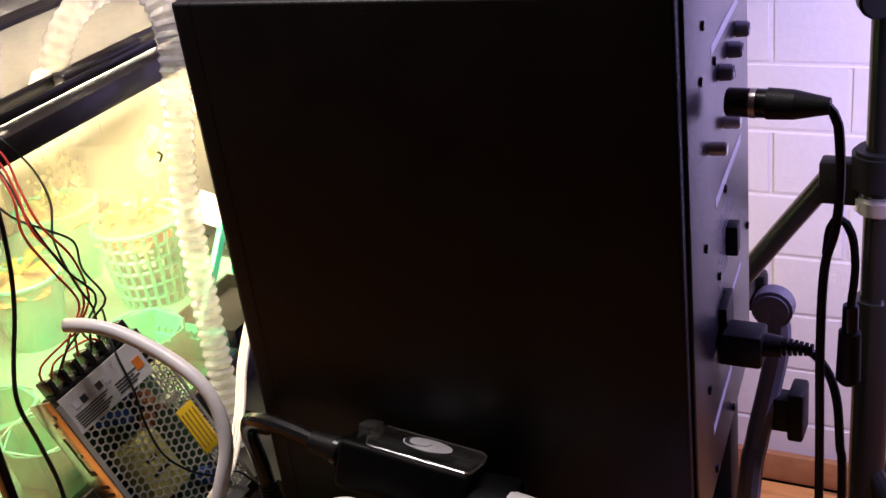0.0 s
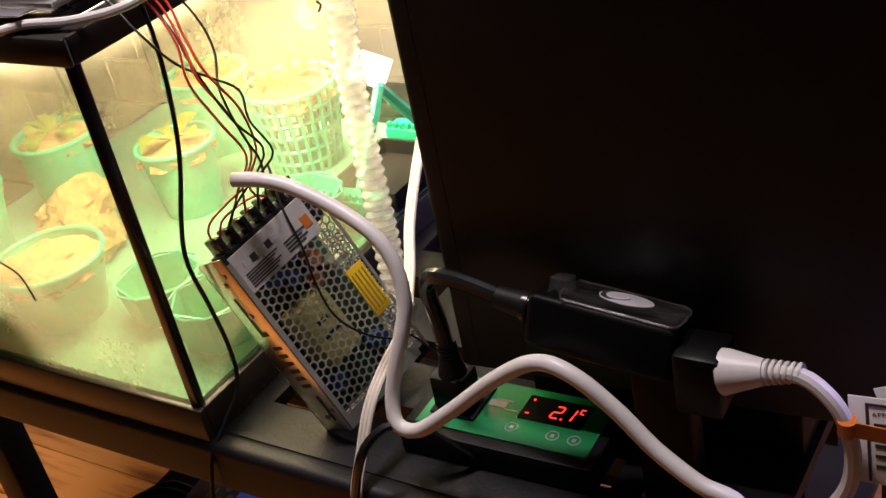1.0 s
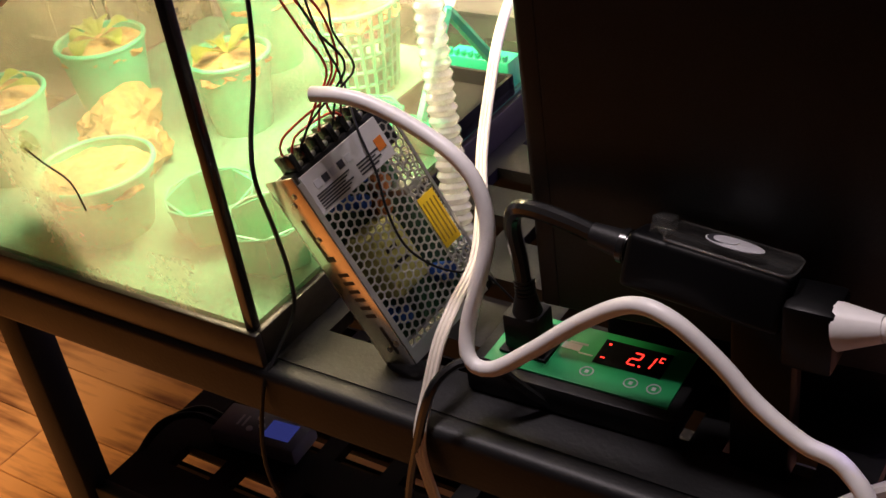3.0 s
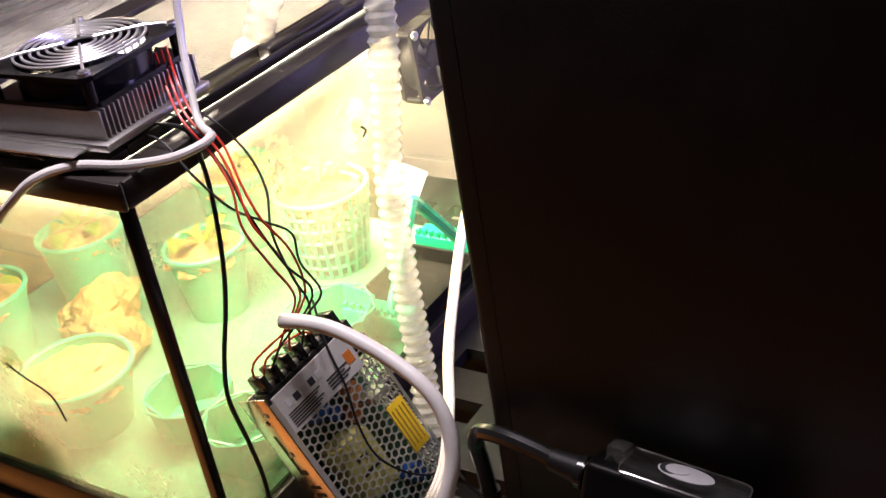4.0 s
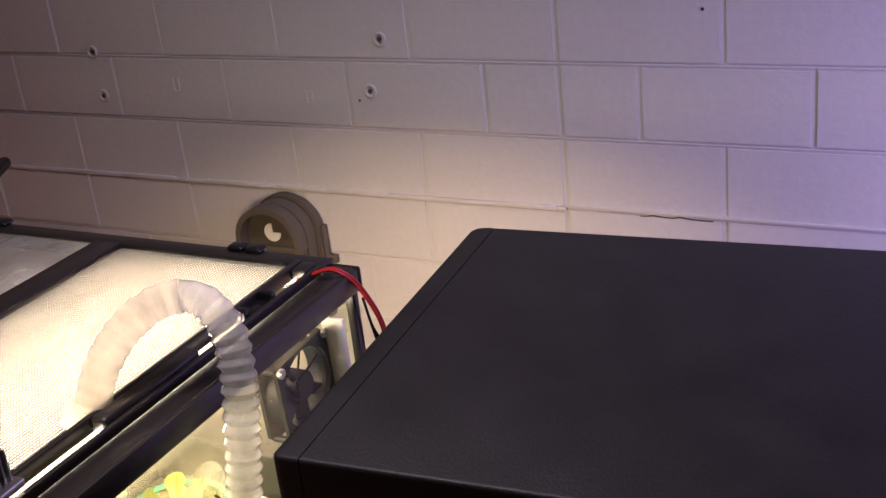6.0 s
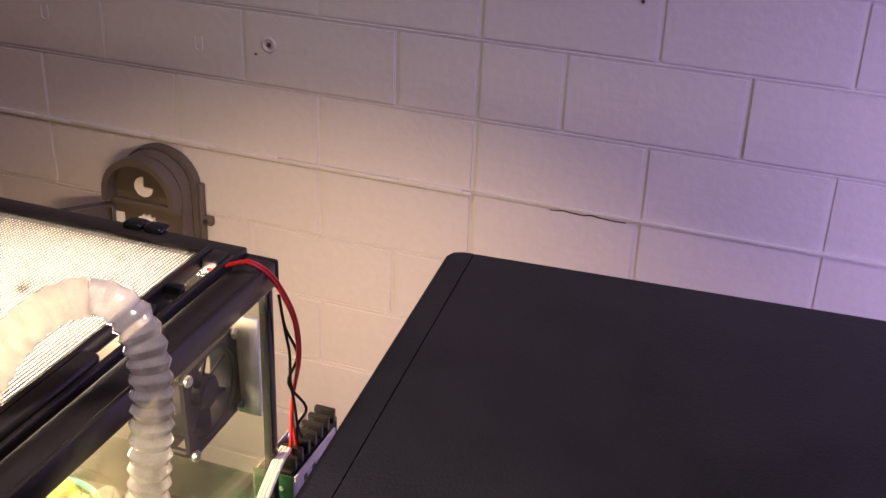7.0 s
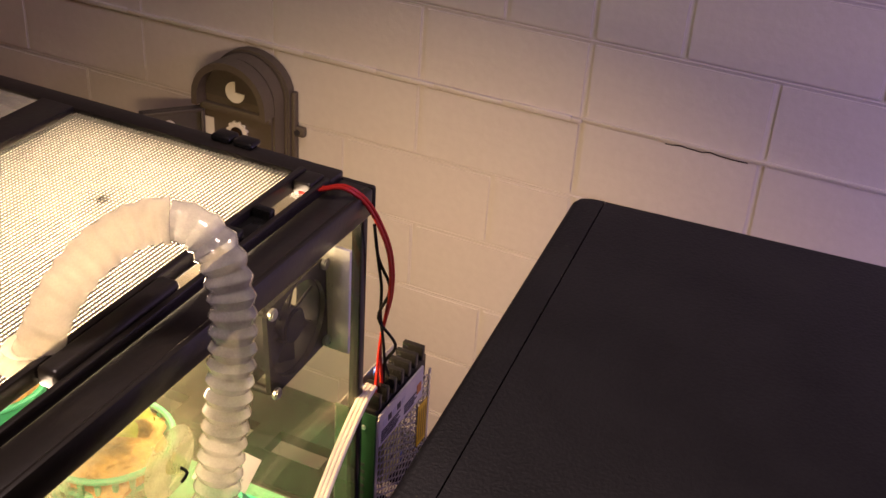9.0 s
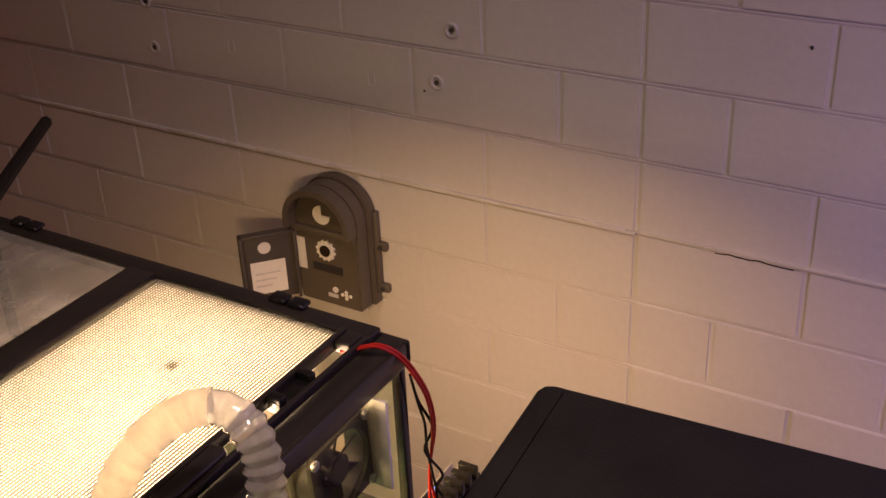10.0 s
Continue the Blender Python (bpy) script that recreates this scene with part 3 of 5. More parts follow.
# suction cup on the side pane
sc = thing("suction_cup", "clear soft plastic suction cup on the glass", "suction cup", pose(GX1 + 0.0042, 1.044, 0.912, 0, 90, 0))
part("disc", bm_cyl(0.026, 0.002, seg=40, r2=0.023), SUCKER, sc)
part("nub", bm_cyl(0.007, 0.007, pose(0, 0, 0.002), r2=0.0055), SUCKER, sc)
part("hook", tube([(0, 0, 0.008), (0.004, 0.002, 0.012), (0.010, -0.002, 0.010)], 0.0012, 6), BLACK, sc)
sc2 = thing("suction_cup", "clear soft plastic suction cup on the fogged front pane", "suction cup", pose(-0.968, GY0 - 0.0042, 0.784, 90, 0, 0))
part("disc", bm_cyl(0.014, 0.002, seg=32, r2=0.012), SUCKER, sc2)
part("nub", bm_cyl(0.005, 0.006, pose(0, 0, 0.002)), SUCKER, sc2)
part("hook", tube([(0, 0, 0.007), (0.018, -0.012, 0.006), (0.04, -0.03, 0.0015), (0.048, -0.058, 0.001)], 0.0009, 6), BLACK, sc2)


def axial_fan(name, label, m, size, deep, guard):
    f = thing(name, label, "fan", m)
    s = size / 2
    n_seg = 40
    outer, inner = [], []
    for k in range(n_seg):
        a = 2 * math.pi * (k + 0.5) / n_seg
        c, q = math.cos(a), math.sin(a)
        e = s / max(abs(c), abs(q))
        outer.append((c * e, q * e))
        inner.append((c * s * 0.93, q * s * 0.93))
    shell = GLOSSBLACK if guard else BLACK
    for lo in (0, deep - 0.004):
        b = bmesh.new()
        v = [[b.verts.new((px, py, h)) for px, py in ring] for ring, h in ((outer, lo), (outer, lo + 0.004), (inner, lo + 0.004), (inner, lo))]
        for r1, r2 in ((0, 1), (1, 2), (2, 3), (3, 0)):
            for k in range(n_seg):
                j = (k + 1) % n_seg
                b.faces.new((v[r1][k], v[r1][j], v[r2][j], v[r2][k]))
        part("flange", b, shell, f)
    b = bmesh.new()
    bmesh.ops.create_cone(b, cap_ends=False, segments=40, radius1=s * 0.95, radius2=s * 0.95, depth=deep - 0.0082, matrix=Matrix.Translation((0, 0, deep / 2)))
    bmesh.ops.solidify(b, geom=b.faces[:], thickness=0.0018)
    part("barrel", b, shell, f)
    for sx in (-1, 1):
        for sy in (-1, 1):
            part("corner_post", bm_cyl(s * 0.085, deep - 0.0082, pose(sx * s * 0.89, sy * s * 0.89, 0.0041), seg=12), shell, f)
    part("hub", bm_cyl(s * 0.36, deep * 0.8, pose(0, 0, deep * 0.1), bevel=0.002), shell, f)
    for k in range(7):
        bl = bm_box(s * 0.34, s * 0.89, -s * 0.17, s * 0.17, -0.0008, 0.0008)
        bl.transform(pose(0, 0, deep * 0.5, 0, 0, 360 / 7 * k) @ pose(0, 0, 0, 36, 0, 0))
        part("blade", bl, shell, f)
    if guard:
        for k in range(7):
            r = s * (0.22 + 0.115 * k)
            part("guard_ring", tube([(r * math.cos(t), r * math.sin(t), deep + 0.0042) for t in [2 * math.pi * q / 24 for q in range(25)]], 0.0012, 6, 0.008), CHROME, f)
        for k in range(4):
            a = radians(45 + 90 * k)
            part("guard_wire", tube([(s * 0.2 * math.cos(a), s * 0.2 * math.sin(a), deep + 0.0062), (s * 0.9 * math.cos(a), s * 0.9 * math.sin(a), deep + 0.0062), (s * 1.25 * math.cos(a), s * 1.25 * math.sin(a), deep + 0.0025)], 0.0013, 6, 0.02), CHROME, f)
    for sx in (-1, 1):
        for sy in (-1, 1):
            part("screw", bm_cyl(0.0048, 0.0045, pose(sx * s * 0.89, sy * s * 0.89, deep), bevel=0.0012, seg=16), ALU, f)
    return f


# cooler on the lid
CX, CY, YAW = -0.832, 0.838, 3.0
sink = thing("heat_sink", "finned aluminium heat sink under the cooling fan on the lid", "heat sink", pose(CX, CY, 1.0105, 0, 0, YAW))
part("base_plate", bm_box(-0.062, 0.064, -0.064, 0.060, 0, 0.006, 0.0008), ALU, sink)
part("mounting_sheet", bm_box(-0.085, 0.040, -0.078, -0.062, 0.000, 0.0015, 0.0004), ALU, sink)
for k in range(22):
    y = -0.056 + 0.0053 * k
    part("fin", bm_box(-0.058, 0.058, y - 0.0007, y + 0.0007, 0.006, 0.030), ALU, sink)
axial_fan("cooling_fan", "black cooling fan with a chrome wire guard on a heat sink", pose(CX - 0.001, CY - 0.001, 1.0406, 0, 0, YAW), 0.114, 0.0255, True)

# small fan hung inside the far corner
hung = axial_fan("hung_fan", "small dark fan hung against the inside of the tank glass", pose(GX1 - 0.026, 1.208, 0.918, 0, 90, 0) @ pose(0, 0, 0, 0, 0, 3), 0.082, 0.0255, False)
b = bm_box(-0.7580, -0.7335, 1.2505, 1.2540, 0.873, 0.968, 0.001)
solid("foam_strip", b, PEARL, "white foam strip beside the small hung fan", "foam strip")

# ribbed hose from the shelf over the rim into the mesh
hose = thing("air_hose", "clear ribbed plastic air hose bent over the tank rim", "hose")


def ribs(s):
    """Pointed rings along the ribbed length, fading out where it turns milky."""
    fade = min(1.0, max(0.0, (0.50 - s) / 0.03))
    u = abs((s / 0.0108) % 1.0 - 0.5) * 2
    return 0.83 + (0.04 + 0.16 * fade) * (1 - u) ** 0.8


def ripples(s):
    return 0.95 + 0.05 * math.cos(2 * math.pi * s / 0.0108)


line = smooth_line([(-0.678, 0.985, 0.607), (-0.692, 1.005, 0.68), (-0.708, 1.026, 0.78), (-0.714, 1.04, 0.87), (-0.713, 1.058, 0.95), (-0.714, 1.071, 1.01), (-0.7225, 1.079, 1.046), (-0.7385, 1.080, 1.067), (-0.757, 1.073, 1.074), (-0.774, 1.058, 1.071), (-0.787, 1.036, 1.059), (-0.797, 1.014, 1.035), (-0.806, 1.001, 1.001)], 0.006)
cut = min(range(len(line)), key=lambda k: (line[k] - Vector((-0.757, 1.073, 1.074))).length)
part("ribbed_length", tube(line[:cut + 1], 0.0150, 20, 0.0009, ring=ribs), HOSE, hose)
part("smooth_length", tube(line[cut:], 0.0146, 20, 0.0012, ring=ripples), HOSEWHITE, hose, "smooth milky end of the hose")
part("tape_collar", bm_cyl(0.021, 0.010, pose(-0.808, 1.000, 1.0002), seg=20, r2=0.0155), HOSEWHITE, hose, "milky tape round the hose end")

# ---- power supplies ----


def honeycomb(w, h, pitch, y0, z0, holes):
    """A flat plate in the yz plane with hexagonal holes, 1 mm thick."""
    bm = bmesh.new()
    R = pitch / math.sqrt(3)
    cols, rows = int(w / (1.5 * R)), int(h / pitch)
    for c in range(cols):
        for q in range(rows):
            cy, cz = y0 + R + 1.5 * R * c, z0 + pitch * (q + 0.5 + (0.5 if c % 2 else 0))
            out = [bm.verts.new((0, cy + R * math.cos(a), cz + R * math.sin(a))) for a in [math.pi / 3 * k for k in range(6)]]
            if not holes(cy, cz):
                bm.faces.new(out)
                continue
            inn = [bm.verts.new((0, cy + 0.80 * R * math.cos(a), cz + 0.80 * R * math.sin(a))) for a in [math.pi / 3 * k for k in range(6)]]
            for k in range(6):
                j = (k + 1) % 6
                bm.faces.new((out[k], out[j], inn[j], inn[k]))
    bmesh.ops.remove_doubles(bm, verts=bm.verts[:], dist=0.0003)
    bmesh.ops.solidify(bm, geom=bm.faces[:], thickness=0.0009)
    return bm


def power_supply(m, L, label, sticker, side):
    """Local x out of the perforated face, y along its width, z up to the terminals."""
    W, T = 0.113, 0.042
    p = thing("power_supply", label, "power supply", m)
    part("back_plate", bm_box(-T, -T + 0.0014, 0, W, 0, L), STEEL, p)
    s = bm_box(-T, 0, 0, 0.0014, 0, L + 0.004, 0.0004)
    part("side_plate", s, side, p)
    for k in range(6):
        part("vent_slot", bm_box(-0.024, -0.010, -0.0004, 0.0002, 0.050 + 0.0085 * k, 0.0535 + 0.0085 * k), INK, p)
    part("vent_slot", bm_box(-0.026, -0.022, -0.0004, 0.0002, 0.108, 0.150), INK, p)
    part("vent_slot", bm_box(-0.026, -0.014, -0.0004, 0.0002, 0.108, 0.113), INK, p)
    part("vent_slot", bm_box(-0.016, -0.012, -0.0004, 0.0002, 0.012, 0.040), INK, p)
    for x, z in ((-0.012, L - 0.012), (-0.018, 0.13), (-0.008, 0.022), (-0.022, 0.016), (-0.020, L - 0.02)):
        part("screw", bm_cyl(0.0026, 0.0016, pose(x, 0.0002, z, 90, 0, 0), seg=14, bevel=0.0005), STEEL, p)
    pitch = 0.0079
    part("perforated_cover", honeycomb(W - 0.004, L - 0.018, pitch, 0.004, 0.006, lambda y, z: z > 0.012), STEEL, p, "zinc cover with hexagonal holes", smooth=False)
    edge = bm_box(-0.001, 0.0004, 0.0014, 0.0062, 0, L - 0.004)
    bm_box(-0.001, 0.0004, W - 0.003, W, 0, L - 0.014, bm=edge)
    bm_box(-0.001, 0.0004, 0.006, W - 0.012, 0, 0.013, bm=edge)
    part("cover_border", edge, STEEL, p, smooth=False)
    part("label_plate", bm_box(-0.0014, 0.0006, 0.006, W - 0.018, L - 0.036, L), mat("label_grey", (0.66, 0.65, 0.64), 0.38, metal=0.35), p, "grey printed label")
    side2 = honeycomb(T - 0.004, L - 0.05, pitch, 0.002, 0.01, lambda y, z: True)
    side2.transform(Matrix.Translation((-T, W, 0)) @ pose(0, 0, 0, 0, 0, -90))
    part("perforated_side", side2, STEEL, p, smooth=False)
    for k in range(5):
        part("print_bar", bm_box(0.0006, 0.0010, 0.014 + 0.009 * k, 0.0205 + 0.009 * k, L - 0.016, L - 0.0095), INK if k % 2 else PALEINK, p)
    for k in range(6):
        part("print_bar", bm_box(0.0006, 0.0010, 0.010, 0.048 - 0.004 * (k % 3), L - 0.021 - 0.0024 * k, L - 0.0198 - 0.0024 * k), INK, p)
    for k in range(4):
        part("print_bar", bm_box(0.0006, 0.0010, 0.056, 0.082 - 0.005 * (k % 2), L - 0.023 - 0.003 * k, L - 0.0215 - 0.003 * k), INK, p)
    part("orange_mark", bm_box(0.0005, 0.001, W - 0.031, W - 0.022, L - 0.026, L - 0.015), ORANGE, p, "small orange warning square")
    if sticker:
        b = bm_box(0.0006, 0.0013, W - 0.026, W - 0.006, 0.055, 0.105, 0.0003)
        part("sticker", b, YELLOW, p, "yellow warning sticker")
        for k in range(4):
            part("sticker_print", bm_box(0.0014, 0.0016, W - 0.0235 + 0.0045 * k, W - 0.0222 + 0.0045 * k, 0.060, 0.099), mat("brown_print", (0.28, 0.17, 0.02), 0.5), p)
    # innards behind the holes
    part("circuit_board", bm_box(-T + 0.002, -T + 0.0036, 0.003, W - 0.003, 0.004, L - 0.03), PCB, p)
    b = bm_box(-T + 0.0037, -0.004, 0.026, 0.066, 0.048, 0.108, 0.004)
    part("transformer", b, CORE, p, "taped transformer")
    part("transformer_print", bm_box(-0.0042, -0.0036, 0.036, 0.056, 0.072, 0.076), INK, p)
    part("transformer_print", bm_box(-0.0042, -0.0036, 0.038, 0.050, 0.086, 0.090), INK, p)
    for y, z, r in ((0.040, 0.140, 0.008), (0.056, 0.128, 0.007), (0.070, 0.146, 0.006), (0.090, 0.030, 0.009), (0.030, 0.030, 0.008)):
        part("capacitor", bm_cyl(r, 0.020, pose(-T + 0.0037, y, z, 0, 90, 0), seg=18, bevel=0.001), BLUE, p)
    for y, z in ((0.086, 0.128), (0.075, 0.112)):
        part("coil", bm_cyl(0.009, 0.015, pose(-T + 0.0037, y, z, 0, 90, 0), seg=18, bevel=0.003), COPPER, p)
    part("heat_spreader", bm_box(-T + 0.0037, -0.005, 0.086, 0.106, 0.112, 0.118), ALU, p)
    # screw terminals
    part("terminal_block", bm_box(-0.026, -0.004, 0.006, W - 0.004, L - 0.030, L + 0.004, 0.001), BLACK, p)
    for k in range(7):
        y = 0.012 + 0.0145 * k
        part("terminal_divider", bm_box(-0.024, -0.002, y - 0.0030, y + 0.0030, L + 0.003, L + 0.019, 0.0011), GLOSSBLACK, p)
        if k < 6:
            part("terminal_screw", bm_cyl(0.0042, 0.004, pose(-0.012, y + 0.00725, L + 0.004), seg=16, bevel=0.001), STEEL, p)
    return p


LEAN = Matrix(((0.898, 0.130, -0.427, -0.608), (-0.171, 0.985, -0.065, 0.800), (0.412, 0.126, 0.903, 0.6224), (0, 0, 0, 1)))
power_supply(LEAN, 0.184, "zinc power supply with perforated cover leaning beside the tank", True, FLOORLIT)
power_supply(pose(-0.741, 1.318, SHELF + 0.0002, 0, 0, 0), 0.150, "zinc power supply standing behind the tank on the shelf", True, PCB)

# ---- loudspeaker ----
SPK_Z0, SPK_Z1 = 0.684, 1.1225


def prism(corners, z0, z1, bevel, seam=()):
    """An upright prism with rounded edges; those between two seam corners stay sharp."""
    bm = bmesh.new()
    lo, hi = [bm.verts.new((x, y, z0)) for x, y in corners], [bm.verts.new((x, y, z1)) for x, y in corners]
    k = len(corners)
    bm.faces.new(lo[::-1])
    bm.faces.new(hi)
    for i in range(k):
        bm.faces.new((lo[i], lo[(i + 1) % k], hi[(i + 1) % k], hi[i]))
    sharp = {v for i in seam for v in (lo[i], hi[i])}
    bmesh.ops.bevel(bm, geom=[e for e in bm.edges if not set(e.verts) <= sharp], offset=bevel, segments=3, affect="EDGES", profile=0.5)
    return bm


FL, FR, BR, BL = Vector((-0.5084, 0.8436)), Vector((-0.158, 0.869)), Vector((-0.186, 1.168)), Vector((-0.5332, 1.1452))
spk = thing("loudspeaker", "black textured wooden loudspeaker cabinet standing on a low riser", "loudspeaker")


def along(a, b, d):
    return a + (b - a).normalized() * d


riser = thing("speaker_riser", "low black box under the loudspeaker on the shelf", "riser")
part("riser_body", bm_box(-0.485, -0.25, 0.905, 1.12, SHELF + 0.0004, 0.6838, 0.004), BLACK, riser)
part("cabinet", prism([along(FL, FR, 0.0169), FR, BR, along(BL, BR, 0.0169)], SPK_Z0, SPK_Z1, 0.0026, (0, 3)), SPEAKER, spk)
part("baffle", prism([along(FL, BL, 0.003), along(FL, FR, 0.003), along(FL, FR, 0.0162), along(BL, BR, 0.0162), along(BL, BR, 0.009), along(BL, BR, 0.0026) + (FL - BL) * 0.009, along(BL, FL, 0.009)], SPK_Z0, SPK_Z1, 0.0024, (2, 3)), SPEAKER, spk, "black front baffle board")
# rear panel in its own frame: x out, y along the side, z up
side = (BR - FR).normalized()
PANEL = Matrix(((side.y, side.x, 0, FR.x), (-side.x, side.y, 0, FR.y), (0, 0, 1, 0), (0, 0, 0, 1)))


def on_panel(bm):
    bm.transform(PANEL)
    return bm


part("rear_panel", on_panel(bm_box(0.0003, 0.003, 0.012, 0.285, 0.70, 1.118, 0.001)), PANELM, spk, "dark metal rear panel with controls")
for y, z in ((0.069, 1.082), (0.058, 1.048), (0.063, 0.924), (0.215, 1.060), (0.114, 1.043), (0.203, 1.003), (0.118, 0.872), (0.172, 0.792), (0.177, 0.712), (0.087, 0.715), (0.270, 0.840), (0.064, 0.805), (0.24, 1.10), (0.26, 0.95), (0.15, 0.93)):
    part("panel_screw", on_panel(bm_cyl(0.0036, 0.0022, pose(0.003, y, z, 0, 90, 0), seg=12, bevel=0.0006)), GLOSSBLACK, spk)
for y, z in ((0.215, 1.034), (0.178, 1.030), (0.134, 1.028)):
    k = part("knob", on_panel(bm_cyl(0.0066, 0.011, pose(0.003, y, z, 0, 90, 0), seg=20, r2=0.0058, bevel=0.001)), GREYP, spk, "grey control knob")
    part("pointer", on_panel(bm_box(0.0141, 0.0146, y - 0.0006, y + 0.0006, z, z + 0.005)), PALEINK, k)
for y, z in ((0.150, 0.984), (0.086, 0.990)):
    part("jack", on_panel(bm_cyl(0.0050, 0.013, pose(0.003, y, z, 0, 90, 0), seg=18, bevel=0.001)), ALU, spk, "bright metal jack")
for q in ((0.104, 0.231, 1.050, 1.057), (0.111, 0.238, 0.932, 0.940), (0.080, 0.175, 0.752, 0.760), (0.140, 0.231, 0.820, 0.826)):
    part("panel_stripe", on_panel(bm_box(0.003, 0.0033, *q)), PALEINK, spk, "pale printed stripe")
for k in range(9):
    part("panel_print", on_panel(bm_box(0.003, 0.0033, 0.118 + 0.006 * (k % 3), 0.165 + 0.022 * ((k * 7) % 4), 0.862 + 0.0068 * k, 0.8632 + 0.0068 * k)), GREYP, spk)
part("power_inlet", on_panel(bm_box(0.003, 0.009, 0.115, 0.150, 0.795, 0.845, 0.001)), BLACK, spk)
part("power_switch", on_panel(bm_box(0.003, 0.012, 0.155, 0.170, 0.87, 0.895, 0.001)), BLACK, spk)

xlr = thing("microphone_cable", "black audio connector plugged into the speaker with a dark cable", "cable")
M = Matrix.Translation((-0.150, 0.955, 1.0245)) @ pose(0, 0, 0, 0, 90, 0)
part("plug_shell", bm_cyl(0.0098, 0.030, M, seg=24, bevel=0.001), GLOSSBLACK, xlr)
part("plug_ring", bm_cyl(0.0102, 0.004, M @ pose(0, 0, 0.016), seg=24), STEEL, xlr)
part("plug_grip", bm_cyl(0.0108, 0.020, M @ pose(0, 0, 0.026), seg=14, r2=0.0100, bevel=0.001), BLACK, xlr)
part("strain_relief", bm_cyl(0.0098, 0.022, M @ pose(0, 0, 0.045), seg=20, r2=0.0055), BLACK, xlr)
part("cord", tube([(-0.085, 0.955, 1.0245), (-0.078, 0.955, 1.012), (-0.0755, 0.955, 0.97), (-0.078, 0.955, 0.935), (-0.084, 0.953, 0.905), (-0.085, 0.950, 0.84), (-0.083, 0.948, 0.72), (-0.08, 0.95, 0.30), (-0.08, 0.95, 0.006)], 0.0033, 8), BLACK, xlr)
loopc = thing("inline_connector_cable", "dark cable loop ending in an inline connector hung on the cord", "cable")
part("cord", tube([(-0.084, 0.958, 0.915), (-0.0825, 0.962, 0.933), (-0.076, 0.962, 0.941), (-0.068, 0.962, 0.930), (-0.065, 0.962, 0.904), (-0.067, 0.962, 0.874)], 0.0030, 8), BLACK, loopc)
part("connector", bm_cyl(0.0062, 0.066, pose(-0.067, 0.962, 0.809), seg=20, r2=0.0055, bevel=0.001), GLOSSBLACK, loopc)
part("connector_sleeve", bm_cyl(0.0088, 0.042, pose(-0.067, 0.962, 0.812), seg=20, r2=0.0078, bevel=0.001), BLACK, loopc)
mains = thing("mains_lead", "black mains lead plugged into the speaker", "cable")
part("plug_body", bm_box(-0.160, -0.130, 0.966, 0.992, 0.806, 0.834, 0.003), BLACK, mains)
part("plug_neck", bm_cyl(0.0095, 0.014, pose(-0.131, 0.980, 0.821, 0, 90, 0), seg=20, r2=0.008), BLACK, mains)
for k in range(6):
    part("relief_ring", bm_cyl(0.0072 - 0.0005 * k, 0.0022, pose(-0.116 + 0.0038 * k, 0.980, 0.8218, 0, 90, 0), seg=16), BLACK, mains)
part("cord", tube([(-0.120, 0.980, 0.8218), (-0.100, 0.980, 0.8215), (-0.086, 0.980, 0.808), (-0.077, 0.978, 0.784), (-0.073, 0.975, 0.745), (-0.070, 0.975, 0.68), (-0.07, 0.98, 0.30), (-0.06, 0.99, 0.006)], 0.0034, 8), BLACK, mains)

# tripod stand between speaker and wall
tri = thing("tripod_stand", "black metal tripod stand with collar and clamp knob", "stand")
PX, PY = -0.104, 1.42
part("pole", bm_cyl(0.016, 0.38, pose(PX, PY, 0.60), seg=24), GLOSSBLACK, tri)
part("lower_pole", bm_cyl(0.021, 0.62, pose(PX, PY, 0.0), seg=24), GLOSSBLACK, tri)
part("collar", bm_cyl(0.030, 0.045, pose(PX, PY, 0.755), seg=24, bevel=0.004), BLACK, tri)
part("collar_ring", bm_cyl(0.026, 0.02, pose(PX, PY, 0.728), seg=24, bevel=0.003), STEEL, tri)
part("collar_lug", bm_box(PX - 0.062, PX - 0.02, PY - 0.012, PY + 0.012, 0.735, 0.785, 0.004), BLACK, tri)
part("brace", tube([(PX - 0.05, PY, 0.765), (PX - 0.15, PY + 0.01, 0.62), (PX - 0.42, PY + 0.03, 0.215)], 0.0125, 12, 0.03), GLOSSBLACK, tri)
part("leg", tube([(PX, PY, 0.18), (PX - 0.42, PY + 0.03, 0.215), (PX - 0.55, PY + 0.04, 0.012)], 0.011, 12, 0.03), GLOSSBLACK, tri)
part("leg", tube([(PX, PY, 0.40), (PX + 0.25, PY - 0.2, 0.012)], 0.011, 12, 0.03), GLOSSBLACK, tri)
part("leg", tube([(PX, PY, 0.40), (PX + 0.22, PY + 0.28, 0.012)], 0.011, 12, 0.03), GLOSSBLACK, tri)
part("top_knob", bm_cyl(0.018, 0.022, pose(PX - 0.012, PY - 0.02, 0.968, 90, 0, 20), seg=16, bevel=0.003), BLACK, tri)
clamp = thing("stand_clamp", "grey plastic clamp arm with a black knob beside the speaker", "clamp")
part("arm", tube([(-0.150, 1.115, 0.775), (-0.146, 1.11, 0.745), (-0.152, 1.10, 0.70), (-0.160, 1.085, 0.65), (-0.164, 1.068, 0.60), (-0.18, 1.03, 0.30), (-0.19, 1.01, 0.011)], 0.0105, 10, 0.01), GREYP, clamp)
part("arm_eye", bm_cyl(0.018, 0.02, pose(-0.152, 1.125, 0.775, 90, 0, 0), seg=20, bevel=0.003), GREYP, clamp)
part("knob_stem", bm_box(-0.150, -0.130, 1.09, 1.11, 0.660, 0.695, 0.003), BLACK, clamp)
part("knob", bm_box(-0.134, -0.120, 1.085, 1.115, 0.655, 0.705, 0.003), BLACK, clamp)

